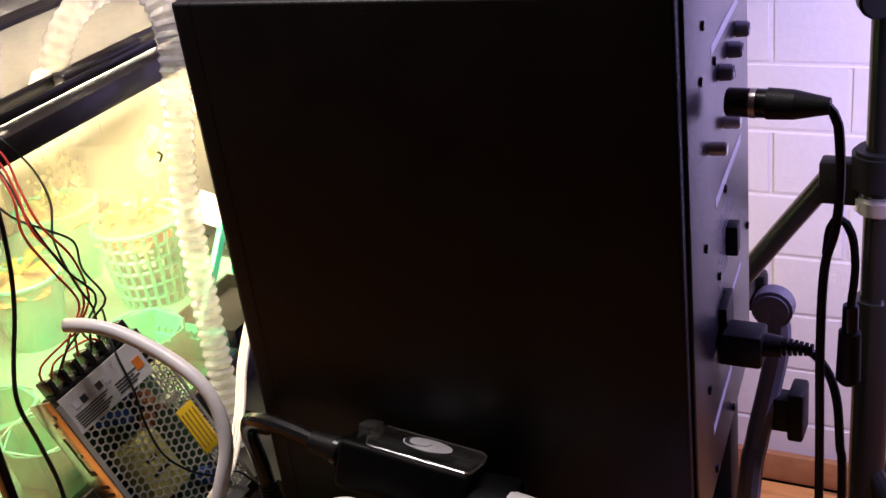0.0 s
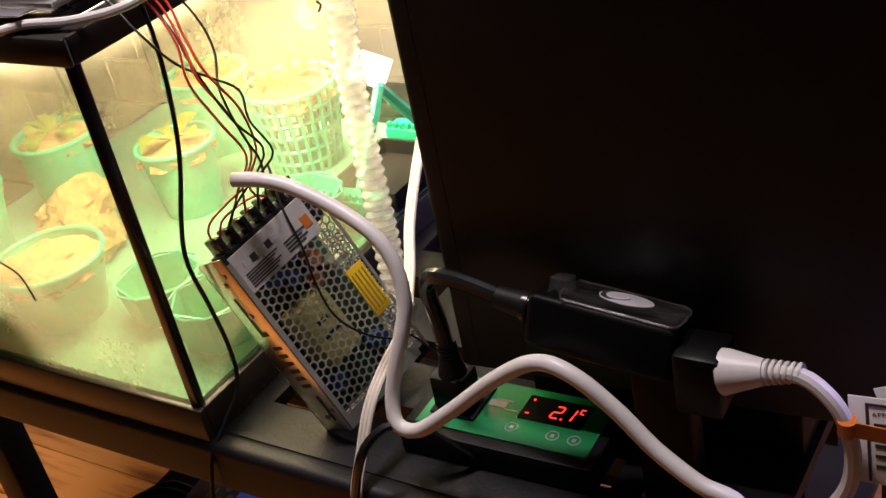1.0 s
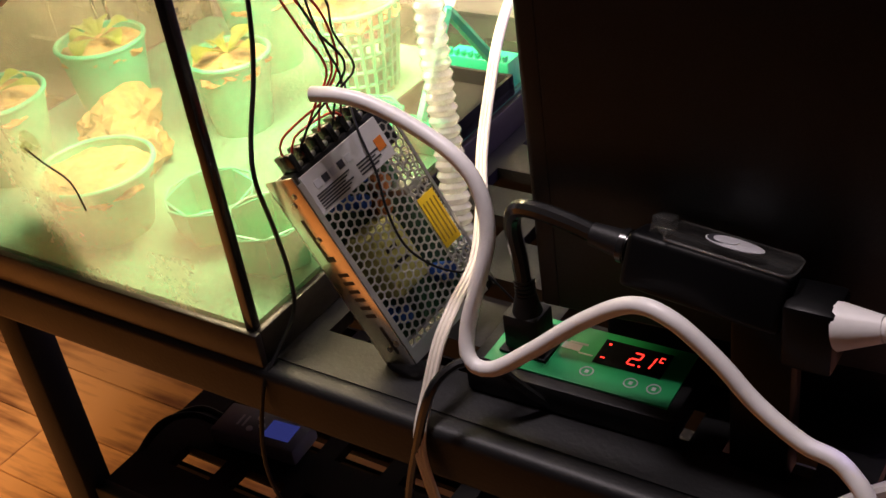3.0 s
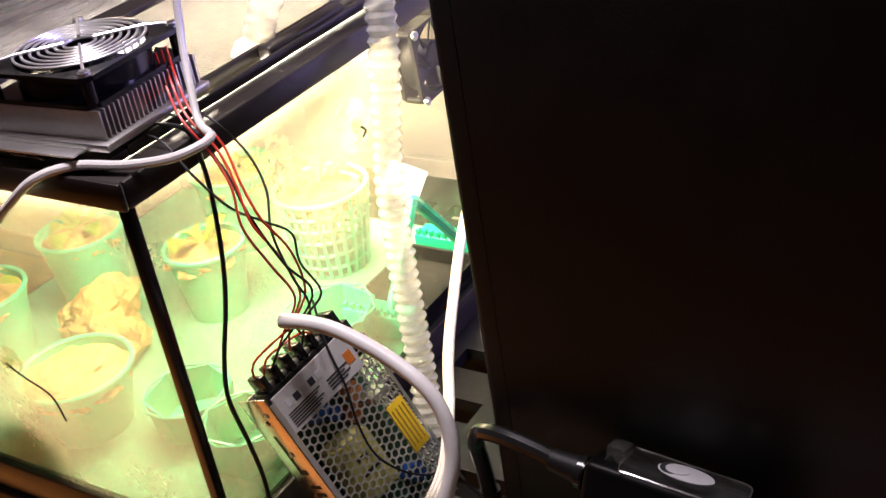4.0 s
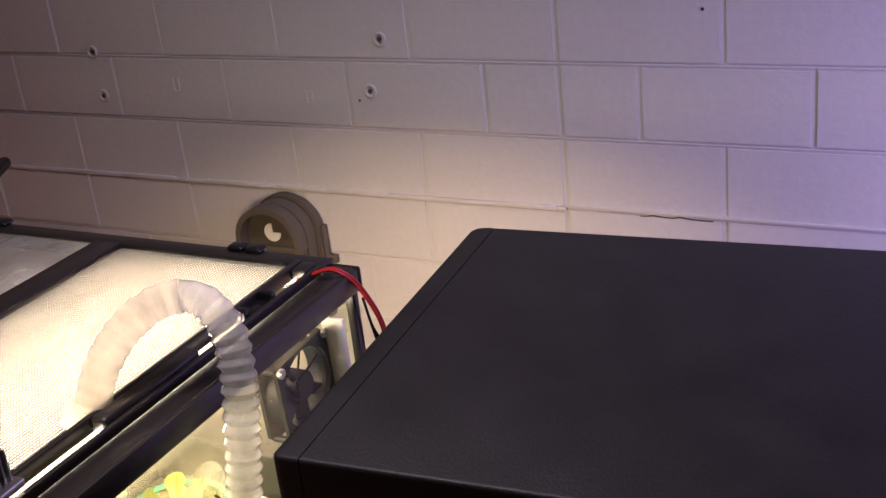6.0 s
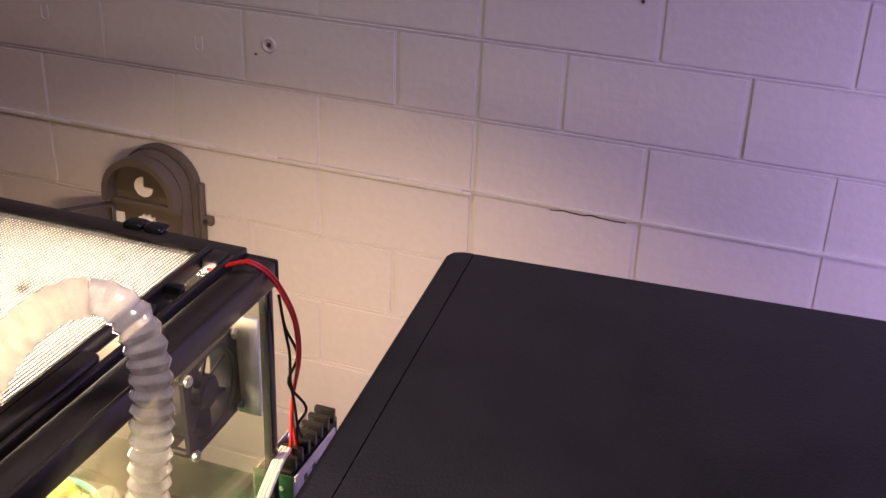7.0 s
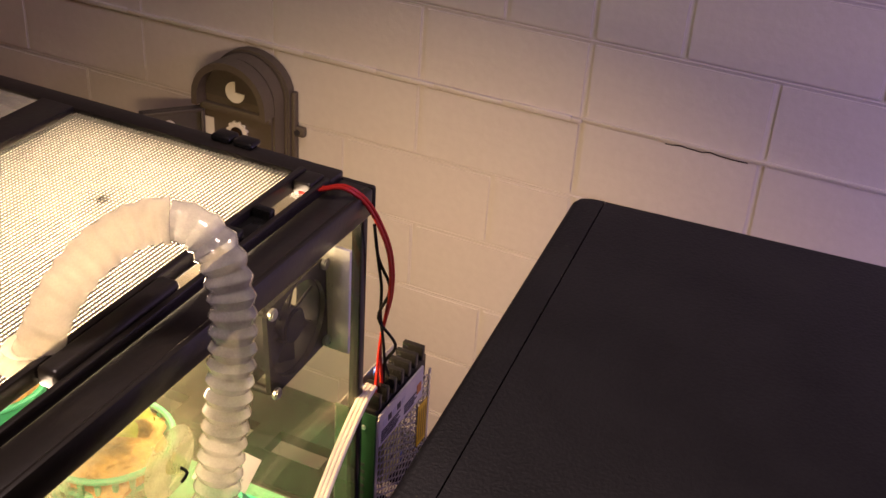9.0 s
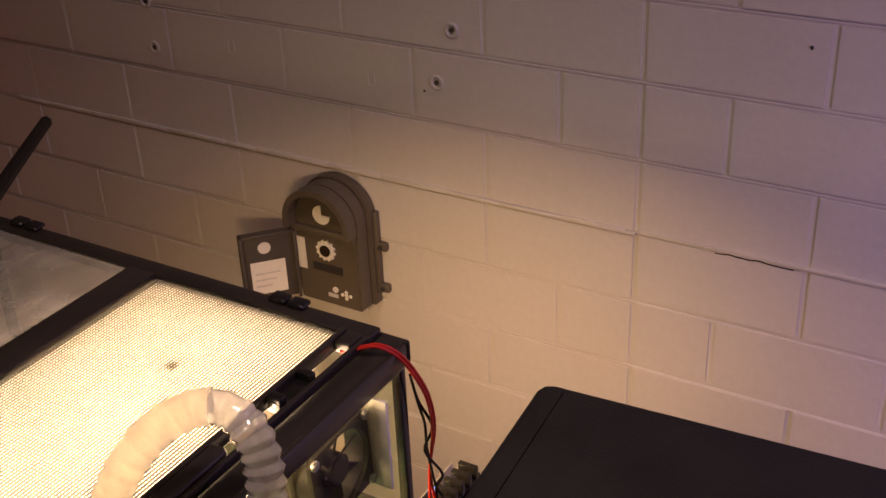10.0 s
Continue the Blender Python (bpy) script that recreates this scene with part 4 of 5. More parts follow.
# ---- controller, adaptor and their cables ----
ctl = thing("temperature_controller", "black temperature controller with green faceplate and red digits", "controller", pose(-0.473, 0.855, 0.6052, 0, 0, 1.5))
part("case", bm_box(-0.092, 0.086, -0.045, 0.036, 0, 0.0265, 0.003), BLACK, ctl)
part("faceplate", bm_box(-0.080, 0.077, -0.034, 0.033, 0.0265, 0.0285, 0.0005), PANELGREEN, ctl, "green printed faceplate")
part("display", bm_box(0.003, 0.060, -0.006, 0.024, 0.0285, 0.0292), GLOSSBLACK, ctl, "black display window")


def segments(digit, x, y, w, h):
    s, tt = 0.0013, {"0": "abcdef", "1": "bc", "2": "abged"}[digit]
    place = {"a": (0, h, w, 0), "d": (0, 0, w, 0), "g": (0, h / 2, w, 0), "b": (w, h / 2, 0, h / 2), "c": (w, 0, 0, h / 2), "e": (0, 0, 0, h / 2), "f": (0, h / 2, 0, h / 2)}
    for q in tt:
        px, py, dx, dy = place[q]
        slant = 0.12
        b = bm_box(px - s / 2 + (s if dx else 0), px + dx + s / 2 - (s if dx else 0), py - s / 2 + (s if dy else 0), py + dy + s / 2 - (s if dy else 0), 0.0292, 0.0295)
        for v in b.verts:
            v.co.x += x + slant * v.co.y
            v.co.y += y
        part("digit_segment", b, LEDRED, ctl)


for d, x in (("2", 0.0290), ("1", 0.0400)):
    segments(d, x, 0.0015, 0.0075, 0.0145)
part("decimal_point", bm_box(0.0388, 0.0404, 0.0008, 0.0024, 0.0292, 0.0295), LEDRED, ctl)
part("indicator", bm_cyl(0.0012, 0.0003, pose(0.0085, 0.0185, 0.0292), seg=12), LEDRED, ctl)
part("indicator", bm_box(0.0070, 0.0105, 0.0008, 0.0019, 0.0292, 0.0295), LEDRED, ctl)
for q in ((0.0520, 0.0556, 0.0168, 0.0178), (0.0520, 0.0530, 0.0128, 0.0168), (0.0520, 0.0556, 0.0118, 0.0128)):
    part("unit_mark", bm_box(*q, 0.0292, 0.0295), LEDRED, ctl)
for x in (0.004, 0.041, 0.060):
    part("button_ring", tube([(x + 0.0052 * math.cos(t), -0.018 + 0.0052 * math.sin(t), 0.0287) for t in [2 * math.pi * k / 16 for k in range(17)]], 0.0006, 5, 0.003), PALEINK, ctl)
    part("button_mark", bm_box(x - 0.0015, x + 0.0015, -0.0198, -0.0162, 0.0285, 0.0289), PALEINK, ctl)
for q in ((-0.028, -0.012, 0.002, 0.010), (-0.024, -0.008, 0.0105, 0.0125), (-0.012, 0.0005, 0.000, 0.0015), (-0.046, -0.030, 0.022, 0.0235), (-0.062, -0.050, -0.022, -0.0205)):
    part("print_mark", bm_box(*q, 0.0285, 0.0288), PALEINK, ctl)
part("socket", bm_box(-0.072, -0.030, -0.022, 0.024, 0.0285, 0.0315, 0.001), BLACK, ctl)

plugc = thing("plug_lead", "black plug and thick black lead from the controller", "cable")
part("plug_body", bm_box(-0.540, -0.508, 0.833, 0.862, 0.6370, 0.672, 0.004), BLACK, plugc)
part("plug_top", bm_cyl(0.0125, 0.018, pose(-0.5225, 0.846, 0.671), seg=18, r2=0.0085), BLACK, plugc)
for k in range(4):
    part("relief_ring", bm_cyl(0.0086, 0.0022, pose(-0.5225, 0.846, 0.690 + 0.004 * k), seg=16), BLACK, plugc)
part("lead", tube([(-0.5225, 0.846, 0.685), (-0.522, 0.842, 0.725), (-0.520, 0.834, 0.762), (-0.510, 0.828, 0.781), (-0.490, 0.824, 0.786), (-0.462, 0.822, 0.783), (-0.435, 0.820, 0.777)], 0.0068, 10), GLOSSBLACK, plugc)
part("lead_grip", bm_cyl(0.0085, 0.026, pose(-0.446, 0.8205, 0.7795, 0, 97, -2), seg=18, r2=0.0108), BLACK, plugc)

ADAPTOR = mat("adaptor_black", (0.003, 0.003, 0.0033), 0.4, scale=200, bump=0.05)
ADAPTOR.node_tree.nodes["Principled BSDF"].inputs["Specular IOR Level"].default_value = 0.14
adp = thing("power_adaptor", "black power adaptor block with an oval silver badge", "adaptor")
bx = bm_box(-0.056, 0.056, -0.016, 0.018, -0.014, 0.026, 0.005, 3)
bx.transform(pose(-0.362, 0.817, 0.760, -20, 6, 0))
part("body", bx, ADAPTOR, adp)
part("foot", bm_box(-0.344, -0.300, 0.812, 0.836, SHELF + 0.0005, 0.752, 0.004), ADAPTOR, adp)
cl = bm_box(-0.030, 0.055, -0.015, 0.017, 0.0262, 0.0330, 0.0012)
cl.transform(pose(-0.362, 0.817, 0.760, -20, 6, 0))
part("blister", cl, BLISTER, adp, "clear plastic blister")
bd = bm_cyl(0.5, 1, seg=40)
bd.transform(pose(-0.362, 0.817, 0.760, -20, 6, 0) @ Matrix.Translation((0.012, 0.001, 0.0332)) @ Matrix.Diagonal((0.040, 0.024, 0.0006, 1)))
badge = part("badge", bd, PALEINK, adp, "oval silver badge")
ADM = pose(-0.362, 0.817, 0.760, -20, 6, 0)
for name, x, w, h, lift, ink in (("badge_mark", 0.0010, 0.016, 0.019, 0.0337, INK), ("badge_face", 0.0055, 0.017, 0.016, 0.0341, PALEINK)):
    b2 = bm_cyl(0.5, 1, seg=30)
    b2.transform(ADM @ Matrix.Translation((x, 0.002, lift)) @ Matrix.Diagonal((w, h, 0.0004, 1)))
    part(name, b2, ink, badge)
GLINT = see_through("clear_plastic_glint", (0.9, 0.9, 0.88), 0.5, 0.05, 0.14, 40, rough=0.1, gloss=3.0)
# thin hazy tubes stand in for the highlights along the blister's edges
for pts in (((-0.030, -0.0154, 0.0275), (0.050, -0.0154, 0.0275)), ((0.050, -0.0154, 0.0275), (0.0555, -0.010, 0.029), (0.0555, 0.012, 0.0325), (0.050, 0.0172, 0.0332)), ((-0.030, 0.0172, 0.0332), (0.050, 0.0172, 0.0332)), ((-0.030, -0.0154, 0.0275), (-0.030, -0.0154, 0.0335), (-0.030, 0.0172, 0.0335))):
    part("blister_edge_glint", tube([ADM @ Vector(q) for q in pts], 0.0008, 6, 0.004), GLINT, adp)
b = bm_box(-0.046, -0.031, -0.004, 0.014, 0.0262, 0.0375, 0.0015)
for v in b.verts:
    v.co += Vector((0.0016 * noise.noise(v.co * 300), 0.0016 * noise.noise(v.co * 260 + Vector((3, 0, 0))), 0.0012 * noise.noise(v.co * 280)))
b.transform(ADM)
part("blister_hinge", b, GLINT, adp, "clear moulded hinge")
part("socket_end", bm_box(-0.306, -0.272, 0.800, 0.836, 0.722, 0.772, 0.004), ADAPTOR, adp)
part("ring", bm_cyl(0.0125, 0.006, pose(-0.424, 0.8195, 0.7765, 0, 97, -2), seg=20, bevel=0.001), GLOSSBLACK, adp)

wl = thing("tagged_lead", "pale grey plug and lead with a white warning tag", "cable")
M = Matrix.Translation((-0.2735, 0.812, 0.757)) @ pose(0, 0, 0, 0, 78, 0)
part("plug_body", bm_cyl(0.0165, 0.030, M, seg=20, r2=0.0085, bevel=0.001), WHITEP, wl)
for k in range(6):
    part("relief_ring", bm_cyl(0.0088 - 0.0004 * k, 0.0026, M @ pose(0, 0, 0.030 + 0.0044 * k), seg=18, bevel=0.0006), WHITEP, wl)
part("lead", tube([(-0.246, 0.812, 0.763), (-0.222, 0.810, 0.767), (-0.205, 0.806, 0.760), (-0.193, 0.803, 0.745), (-0.187, 0.801, 0.72), (-0.190, 0.80, 0.69), (-0.205, 0.797, 0.665), (-0.235, 0.793, 0.645), (-0.27, 0.79, 0.611)], 0.0056, 10), WHITEP, wl)
TAGM = pose(-0.148, 0.8095, 0.728, -14, -8, -4)
BACKM = pose(-0.134, 0.8150, 0.747, -14, -28, -4)
for tm, w, h, words in ((TAGM, 0.044, 0.030, "white printed warning tag"), (BACKM, 0.038, 0.030, "white printed paper tag")):
    tg = bm_box(-w, w, -0.0006, 0.0006, -h, h, 0.0003)
    tg.transform(tm)
    part("tag", tg, PEARL, wl, words)
for q in ((-0.033, 0.042, 0.0245, 0.0262), (-0.033, -0.0312, -0.028, 0.0245), (0.0402, 0.042, -0.028, 0.0245)):
    b = bm_box(q[0], q[1], -0.0012, -0.0007, q[2], q[3])
    b.transform(TAGM)
    part("tag_frame", b, INK, wl)
for k in range(5):
    b = bm_box(-0.028, 0.036 - 0.006 * (k % 3), -0.0012, -0.0007, 0.0105 - 0.0072 * k, 0.0128 - 0.0072 * k)
    b.transform(TAGM)
    part("tag_print", b, INK, wl)
for k in range(9):
    b = bm_box(-0.028 + 0.0058 * k, -0.0265 + 0.0058 * k, -0.0012, -0.0007, -0.008 - 0.001 * (k % 3), 0.0215 - 0.002 * (k % 4))
    b.transform(BACKM)
    part("tag_print", b, GREYP, wl)
part("warning_sign", tube([BACKM @ Vector((0.029 + 0.0055 * math.cos(t), -0.0011, 0.0225 + 0.0055 * math.sin(t))) for t in [2 * math.pi * k / 16 for k in range(17)]], 0.0005, 5, 0.002), REDWIRE, wl)
part("warning_bar", tube([BACKM @ Vector((0.0255, -0.0011, 0.0262)), BACKM @ Vector((0.0325, -0.0011, 0.0188))], 0.0005, 5, 0.002), REDWIRE, wl)
text = bpy.data.curves.new("tag_words", "FONT")
text.body, text.size, text.extrude = "ATTENTION: INSTRUCTIONS FOR", 0.0044, 0.0001
ob = new("tag_words", text)
ob.data.materials.append(INK)
ob.matrix_world = TAGM @ Matrix.Translation((-0.029, -0.0009, 0.0175)) @ pose(0, 0, 0, 90, 0, 0)
ob.parent = wl
tp = bm_cyl(0.0062, 0.012, pose(-0.1905, 0.8015, 0.735, 5, 0, 0), seg=16)
part("tape", tp, ORANGE, wl, "orange tape round the lead")
b = bm_box(-0.0085, 0.020, -0.0009, 0.0, -0.006, 0.006)
b.transform(pose(-0.183, 0.7995, 0.741, 0, 0, 0))
part("tape", b, ORANGE, wl, "orange tape holding the tag")

# ---- loose cables ----
thick = thing("white_mains_cable", "thick white round cable curling in front of the controller", "cable")
part("cord", tube([(-0.680, 0.822, 0.850), (-0.658, 0.826, 0.8505), (-0.632, 0.832, 0.844), (-0.594, 0.834, 0.829), (-0.558, 0.830, 0.812), (-0.539, 0.825, 0.790), (-0.5305, 0.815, 0.759), (-0.534, 0.800, 0.727), (-0.540, 0.786, 0.690), (-0.534, 0.776, 0.670), (-0.514, 0.775, 0.669), (-0.480, 0.779, 0.695), (-0.437, 0.783, 0.733), (-0.400, 0.783, 0.757), (-0.370, 0.780, 0.755), (-0.339, 0.779, 0.732), (-0.311, 0.775, 0.708), (-0.279, 0.770, 0.691), (-0.250, 0.766, 0.684), (-0.225, 0.75, 0.655), (-0.215, 0.735, 0.55), (-0.22, 0.73, 0.30), (-0.22, 0.73, 0.007)], 0.0062, 12), WHITEP, thick)
flat = thing("flat_white_cable", "cream flat ribbed cable run along the shelf", "cable")
for k, o in enumerate((-0.0036, 0.0, 0.0036)):
    part("strand", tube([(-0.748 + o, 1.320, 0.790), (-0.742 + o, 1.29, 0.793), (-0.728 + o, 1.22, 0.782), (-0.713 + o, 1.15, 0.755), (-0.670 + o, 1.05, 0.737), (-0.638 + o, 0.98, 0.720), (-0.611 + o, 0.93, 0.702), (-0.583 + o, 0.87, 0.689), (-0.572 + o, 0.82, 0.684), (-0.571 + o, 0.79, 0.667), (-0.572 + o, 0.768, 0.636), (-0.572 + o, 0.745, 0.598), (-0.566 + o, 0.742, 0.55), (-0.55 + o, 0.744, 0.46), (-0.54 + o, 0.76, 0.32)], 0.0023, 8), CREAM, flat)
lidc = thing("white_lid_cable", "white cable looped over the cooler on the lid", "cable")
part("cord", tube([(-1.30, 0.97, 1.010), (-1.22, 0.96, 1.045), (-1.101, 0.94, 1.075), (-1.003, 0.93, 1.081), (-0.92, 0.92, 1.089), (-0.848, 0.91, 1.1), (-0.788, 0.895, 1.116), (-0.767, 0.889, 1.122), (-0.762, 0.888, 1.119), (-0.762, 0.882, 1.1), (-0.755, 0.868, 1.063), (-0.74, 0.85, 1.034), (-0.725, 0.835, 1.014), (-0.702, 0.822, 1.0125)], 0.0031, 10), WHITEP, lidc)
part("cord", tube([(-0.702, 0.822, 1.0115), (-0.697, 0.808, 1.012), (-0.712, 0.788, 1.008), (-0.750, 0.776, 1.0035), (-0.793, 0.765, 1.003), (-0.820, 0.746, 0.997), (-0.851, 0.735, 0.973), (-0.906, 0.730, 0.932), (-1.02, 0.700, 0.895), (-1.25, 0.62, 0.78), (-1.5, 0.60, 0.38), (-1.6, 0.60, 0.006)], 0.0037, 10), WHITEP, lidc)
blk = thing("black_sensor_cable", "thin black cable hanging down the tank glass", "cable")
part("cord", tube([(-0.775, 0.838, 1.006), (-0.745, 0.840, 1.002), (-0.7365, 0.838, 0.975), (-0.737, 0.838, 0.939), (-0.7365, 0.831, 0.891), (-0.736, 0.820, 0.853), (-0.734, 0.801, 0.813), (-0.7275, 0.788, 0.783), (-0.7315, 0.799, 0.729), (-0.737, 0.809, 0.676), (-0.737, 0.804, 0.637), (-0.737, 0.775, 0.615), (-0.741, 0.748, 0.585), (-0.76, 0.745, 0.48), (-0.79, 0.80, 0.31)], 0.0021, 8), BLACK, blk)
red = thing("red_fan_wires", "thin red wires running from the cooler to the power supply", "wires")
for k in range(3):
    o = Vector(((k - 1) * 0.003, (k - 1) * 0.0035, 0.0015 * k))
    part("wire", tube([Vector(q) + o * f for q, f in (((-0.785, 0.872, 1.052), 1), ((-0.772, 0.862, 1.028), 1), ((-0.745, 0.843, 1.012), 1), ((-0.720, 0.840, 0.989), 1.2), ((-0.700, 0.831, 0.965), 0.8), ((-0.685, 0.822, 0.937), 1.6), ((-0.676, 0.834, 0.900), 2.0), ((-0.670, 0.840, 0.865), 1.0), ((-0.680, 0.830, 0.838), 1.0), ((-0.694, 0.822 + 0.015 * k, 0.806), 1))], 0.0011, 6), REDWIRE, red)
part("wire", tube([(-0.680, 0.830, 0.838), (-0.692, 0.815, 0.828), (-0.703, 0.803, 0.816), (-0.704, 0.800, 0.804), (-0.697, 0.806, 0.794)], 0.0011, 6), REDWIRE, red)
part("wire", tube([(-0.701, 0.808, 0.800), (-0.698, 0.812, 0.814), (-0.690, 0.828, 0.821), (-0.686, 0.848, 0.820), (-0.688, 0.862, 0.808)], 0.0011, 6), REDWIRE, red)
bw = thing("black_fan_wires", "thin black wires tangled from the lid to the power supply", "wires")
for k, pts in enumerate((
        [(-0.79, 0.822, 1.003), (-0.755, 0.819, 1.003), (-0.722, 0.812, 0.980), (-0.700, 0.819, 0.952), (-0.680, 0.830, 0.937), (-0.672, 0.849, 0.917), (-0.668, 0.846, 0.893), (-0.662, 0.856, 0.860), (-0.672, 0.842, 0.842), (-0.692, 0.850, 0.803)],
        [(-0.80, 0.850, 1.014), (-0.75, 0.845, 1.006), (-0.712, 0.836, 0.972), (-0.690, 0.826, 0.945), (-0.672, 0.832, 0.900), (-0.664, 0.848, 0.868), (-0.668, 0.838, 0.850), (-0.685, 0.820, 0.826), (-0.695, 0.810, 0.803)],
        [(-0.77, 0.868, 1.010), (-0.735, 0.862, 1.000), (-0.716, 0.868, 0.972), (-0.700, 0.862, 0.945), (-0.682, 0.838, 0.922), (-0.670, 0.836, 0.885), (-0.668, 0.845, 0.856), (-0.690, 0.862, 0.812)])):
    part("wire", tube(pts, 0.0011, 6), BLACK, bw)
part("wire", tube([(-0.696, 0.880, 0.830), (-0.676, 0.862, 0.801)] + [LEAN @ Vector(q) for q in ((0.006, 0.066, 0.150), (0.004, 0.056, 0.118), (0.004, 0.052, 0.085), (0.004, 0.064, 0.055), (0.004, 0.084, 0.032), (0.008, 0.100, 0.022))] + [(-0.56, 0.91, 0.607)], 0.0011, 6), BLACK, bw)
blc = thing("black_shelf_cable", "black cable hanging over the front of the shelf", "cable")
part("cord", tube([(-0.49, 0.813, 0.609), (-0.505, 0.80, 0.634), (-0.522, 0.787, 0.660), (-0.536, 0.775, 0.669), (-0.547, 0.762, 0.666), (-0.556, 0.748, 0.651), (-0.573, 0.744, 0.599), (-0.596, 0.744, 0.512), (-0.61, 0.748, 0.38), (-0.60, 0.80, 0.2905)], 0.0040, 8), GLOSSBLACK, blc)
rw = thing("red_black_wires", "red and black wires hung over the rim of the tank", "wires")
for k in range(2):
    o = 0.004 * k
    part("wire", tube([(-0.785, 1.262 + o, 0.9985), (-0.766, 1.268 + o, 1.004), (-0.754, 1.272 + o, 1.007), (-0.744, 1.282 + o, 0.997), (-0.737, 1.295 + o, 0.975), (-0.732, 1.312 + o, 0.935), (-0.736, 1.325 + o, 0.887), (-0.748, 1.335, 0.830), (-0.754, 1.340 + 3 * o, 0.768)], 0.0016, 8), REDWIRE, rw)
    part("wire", tube([(-0.7375, 1.296, 0.968), (-0.741, 1.312, 0.928 - o), (-0.736 - 2 * o, 1.325, 0.892), (-0.746, 1.325 + o, 0.860), (-0.732 - 3 * o, 1.332, 0.833), (-0.748, 1.345, 0.800), (-0.754, 1.355 + 3 * o, 0.766)], 0.0014, 8), BLACK, rw)

# ---- lower shelf ----
dev = thing("digital_timer", "dark grey digital timer with pale buttons and a blue display", "timer", pose(-0.965, 0.925, 0.2862, 0, 0, 5))
part("case", bm_box(-0.062, 0.060, -0.026, 0.026, 0, 0.024, 0.004), GREYP, dev)
part("display", bm_box(0.008, 0.046, -0.014, 0.014, 0.024, 0.0246), LCD, dev, "dim blue display")
for x, y in ((-0.008, 0.010), (-0.012, -0.010), (0.000, -0.001)):
    part("button", bm_cyl(0.0042, 0.003, pose(x, y, 0.024), seg=16, bevel=0.0008), PEARL, dev)
for k in range(2):
    part("print_mark", bm_box(-0.034 + 0.008 * k, -0.031 + 0.008 * k, -0.008, 0.010, 0.024, 0.0243), PALEINK, dev)
tc = thing("timer_leads", "two black leads curving from the timer over the shelf edge", "cable")
for k in range(2):
    part("lead", tube([(-1.026, 0.915 + 0.012 * k, 0.298), (-1.065, 0.905 + 0.012 * k, 0.308), (-1.095, 0.872, 0.302 - 0.004 * k), (-1.112, 0.825 - 0.01 * k, 0.25), (-1.16, 0.78, 0.10), (-1.19, 0.77, 0.006)], 0.0042, 8), BLACK, tc)

# ---- things on the block wall ----
cam_t = thing("trail_camera", "olive grey trail camera with its door open on the wall", "trail camera", pose(-1.217, WALL_Y, 0.628) @ Matrix.Scale(0.89, 4))
arch = [(-0.064, 0.0), (0.064, 0.0), (0.064, 0.165)] + [(0.064 * math.cos(a), 0.165 + 0.062 * math.sin(a)) for a in [math.pi * k / 14 for k in range(1, 14)]] + [(-0.064, 0.165)]


def slab(outline, y0, y1, bevel):
    bm = bmesh.new()
    f, g = [bm.verts.new((x, y0, z)) for x, z in outline], [bm.verts.new((x, y1, z)) for x, z in outline]
    bm.faces.new(f)
    bm.faces.new(g[::-1])
    k = len(outline)
    for i in range(k):
        bm.faces.new((f[i], g[i], g[(i + 1) % k], f[(i + 1) % k]))
    bmesh.ops.recalc_face_normals(bm, faces=bm.faces[:])
    if bevel:
        bmesh.ops.bevel(bm, geom=[e for e in bm.edges if e.calc_face_angle(0) > 0.5], offset=bevel, segments=2, affect="EDGES")
    return bm


part("back_shell", slab([(x * 1.08, z * 1.02 - 0.002) for x, z in arch], -0.022, -0.0005, 0.003), TAUPE, cam_t)
part("front_shell", slab(arch, -0.056, -0.0225, 0.004), TAUPE, cam_t)
hood = [(-0.066, 0.150), (-0.066, 0.165)] + [(0.066 * math.cos(a), 0.165 + 0.064 * math.sin(a)) for a in [math.pi - math.pi * k / 14 for k in range(15)]] + [(0.066, 0.150), (0.056, 0.150), (0.056, 0.165)] + [(0.056 * math.cos(a), 0.165 + 0.053 * math.sin(a)) for a in [math.pi * k / 14 for k in range(15)]] + [(-0.056, 0.150)]
part("hood", slab(hood, -0.082, -0.0565, 0.0), TAUPE, cam_t, "arched hood over the sensor")
part("sensor_window", slab([(x * 0.86, 0.150 + max(0, z - 0.150) * 0.86) for x, z in arch[2:]], -0.060, -0.0562, 0.0), TAUPEDARK, cam_t)
pie = [(0, 0)] + [(0.017 * math.cos(a), 0.017 * math.sin(a)) for a in [math.radians(90 + 270 * k / 18) for k in range(19)]]
part("sensor_dial", slab([(x, z + 0.176) for x, z in pie], -0.062, -0.0605, 0.0), PEARL, cam_t, "pale three-quarter disc")
part("ledge", bm_box(-0.064, 0.064, -0.066, -0.056, 0.138, 0.150, 0.003), TAUPE, cam_t)
gear = []
for k in range(48):
    a, r = 2 * math.pi * k / 48, 0.0195 if (k // 2) % 2 else 0.0165
    gear.append((r * math.cos(a), 0.108 + r * math.sin(a)))
part("lens_ring", slab(gear, -0.060, -0.0562, 0.0), PEARL, cam_t, "pale toothed lens ring")
part("lens", bm_cyl(0.0105, 0.006, pose(0, -0.0565, 0.108, 90, 0, 0), seg=24, bevel=0.001), GLOSSBLACK, cam_t)
part("display", bm_box(-0.030, 0.030, -0.0578, -0.0562, 0.066, 0.080), INK, cam_t)
for x, z in ((0.034, 0.034), (0.034, 0.022), (0.026, 0.028), (0.042, 0.028), (0.034, 0.028), (0.012, 0.034)):
    part("button", bm_cyl(0.0032 if x > 0.02 else 0.0055, 0.002, pose(x, -0.0562, z, 90, 0, 0), seg=12), PEARL, cam_t)
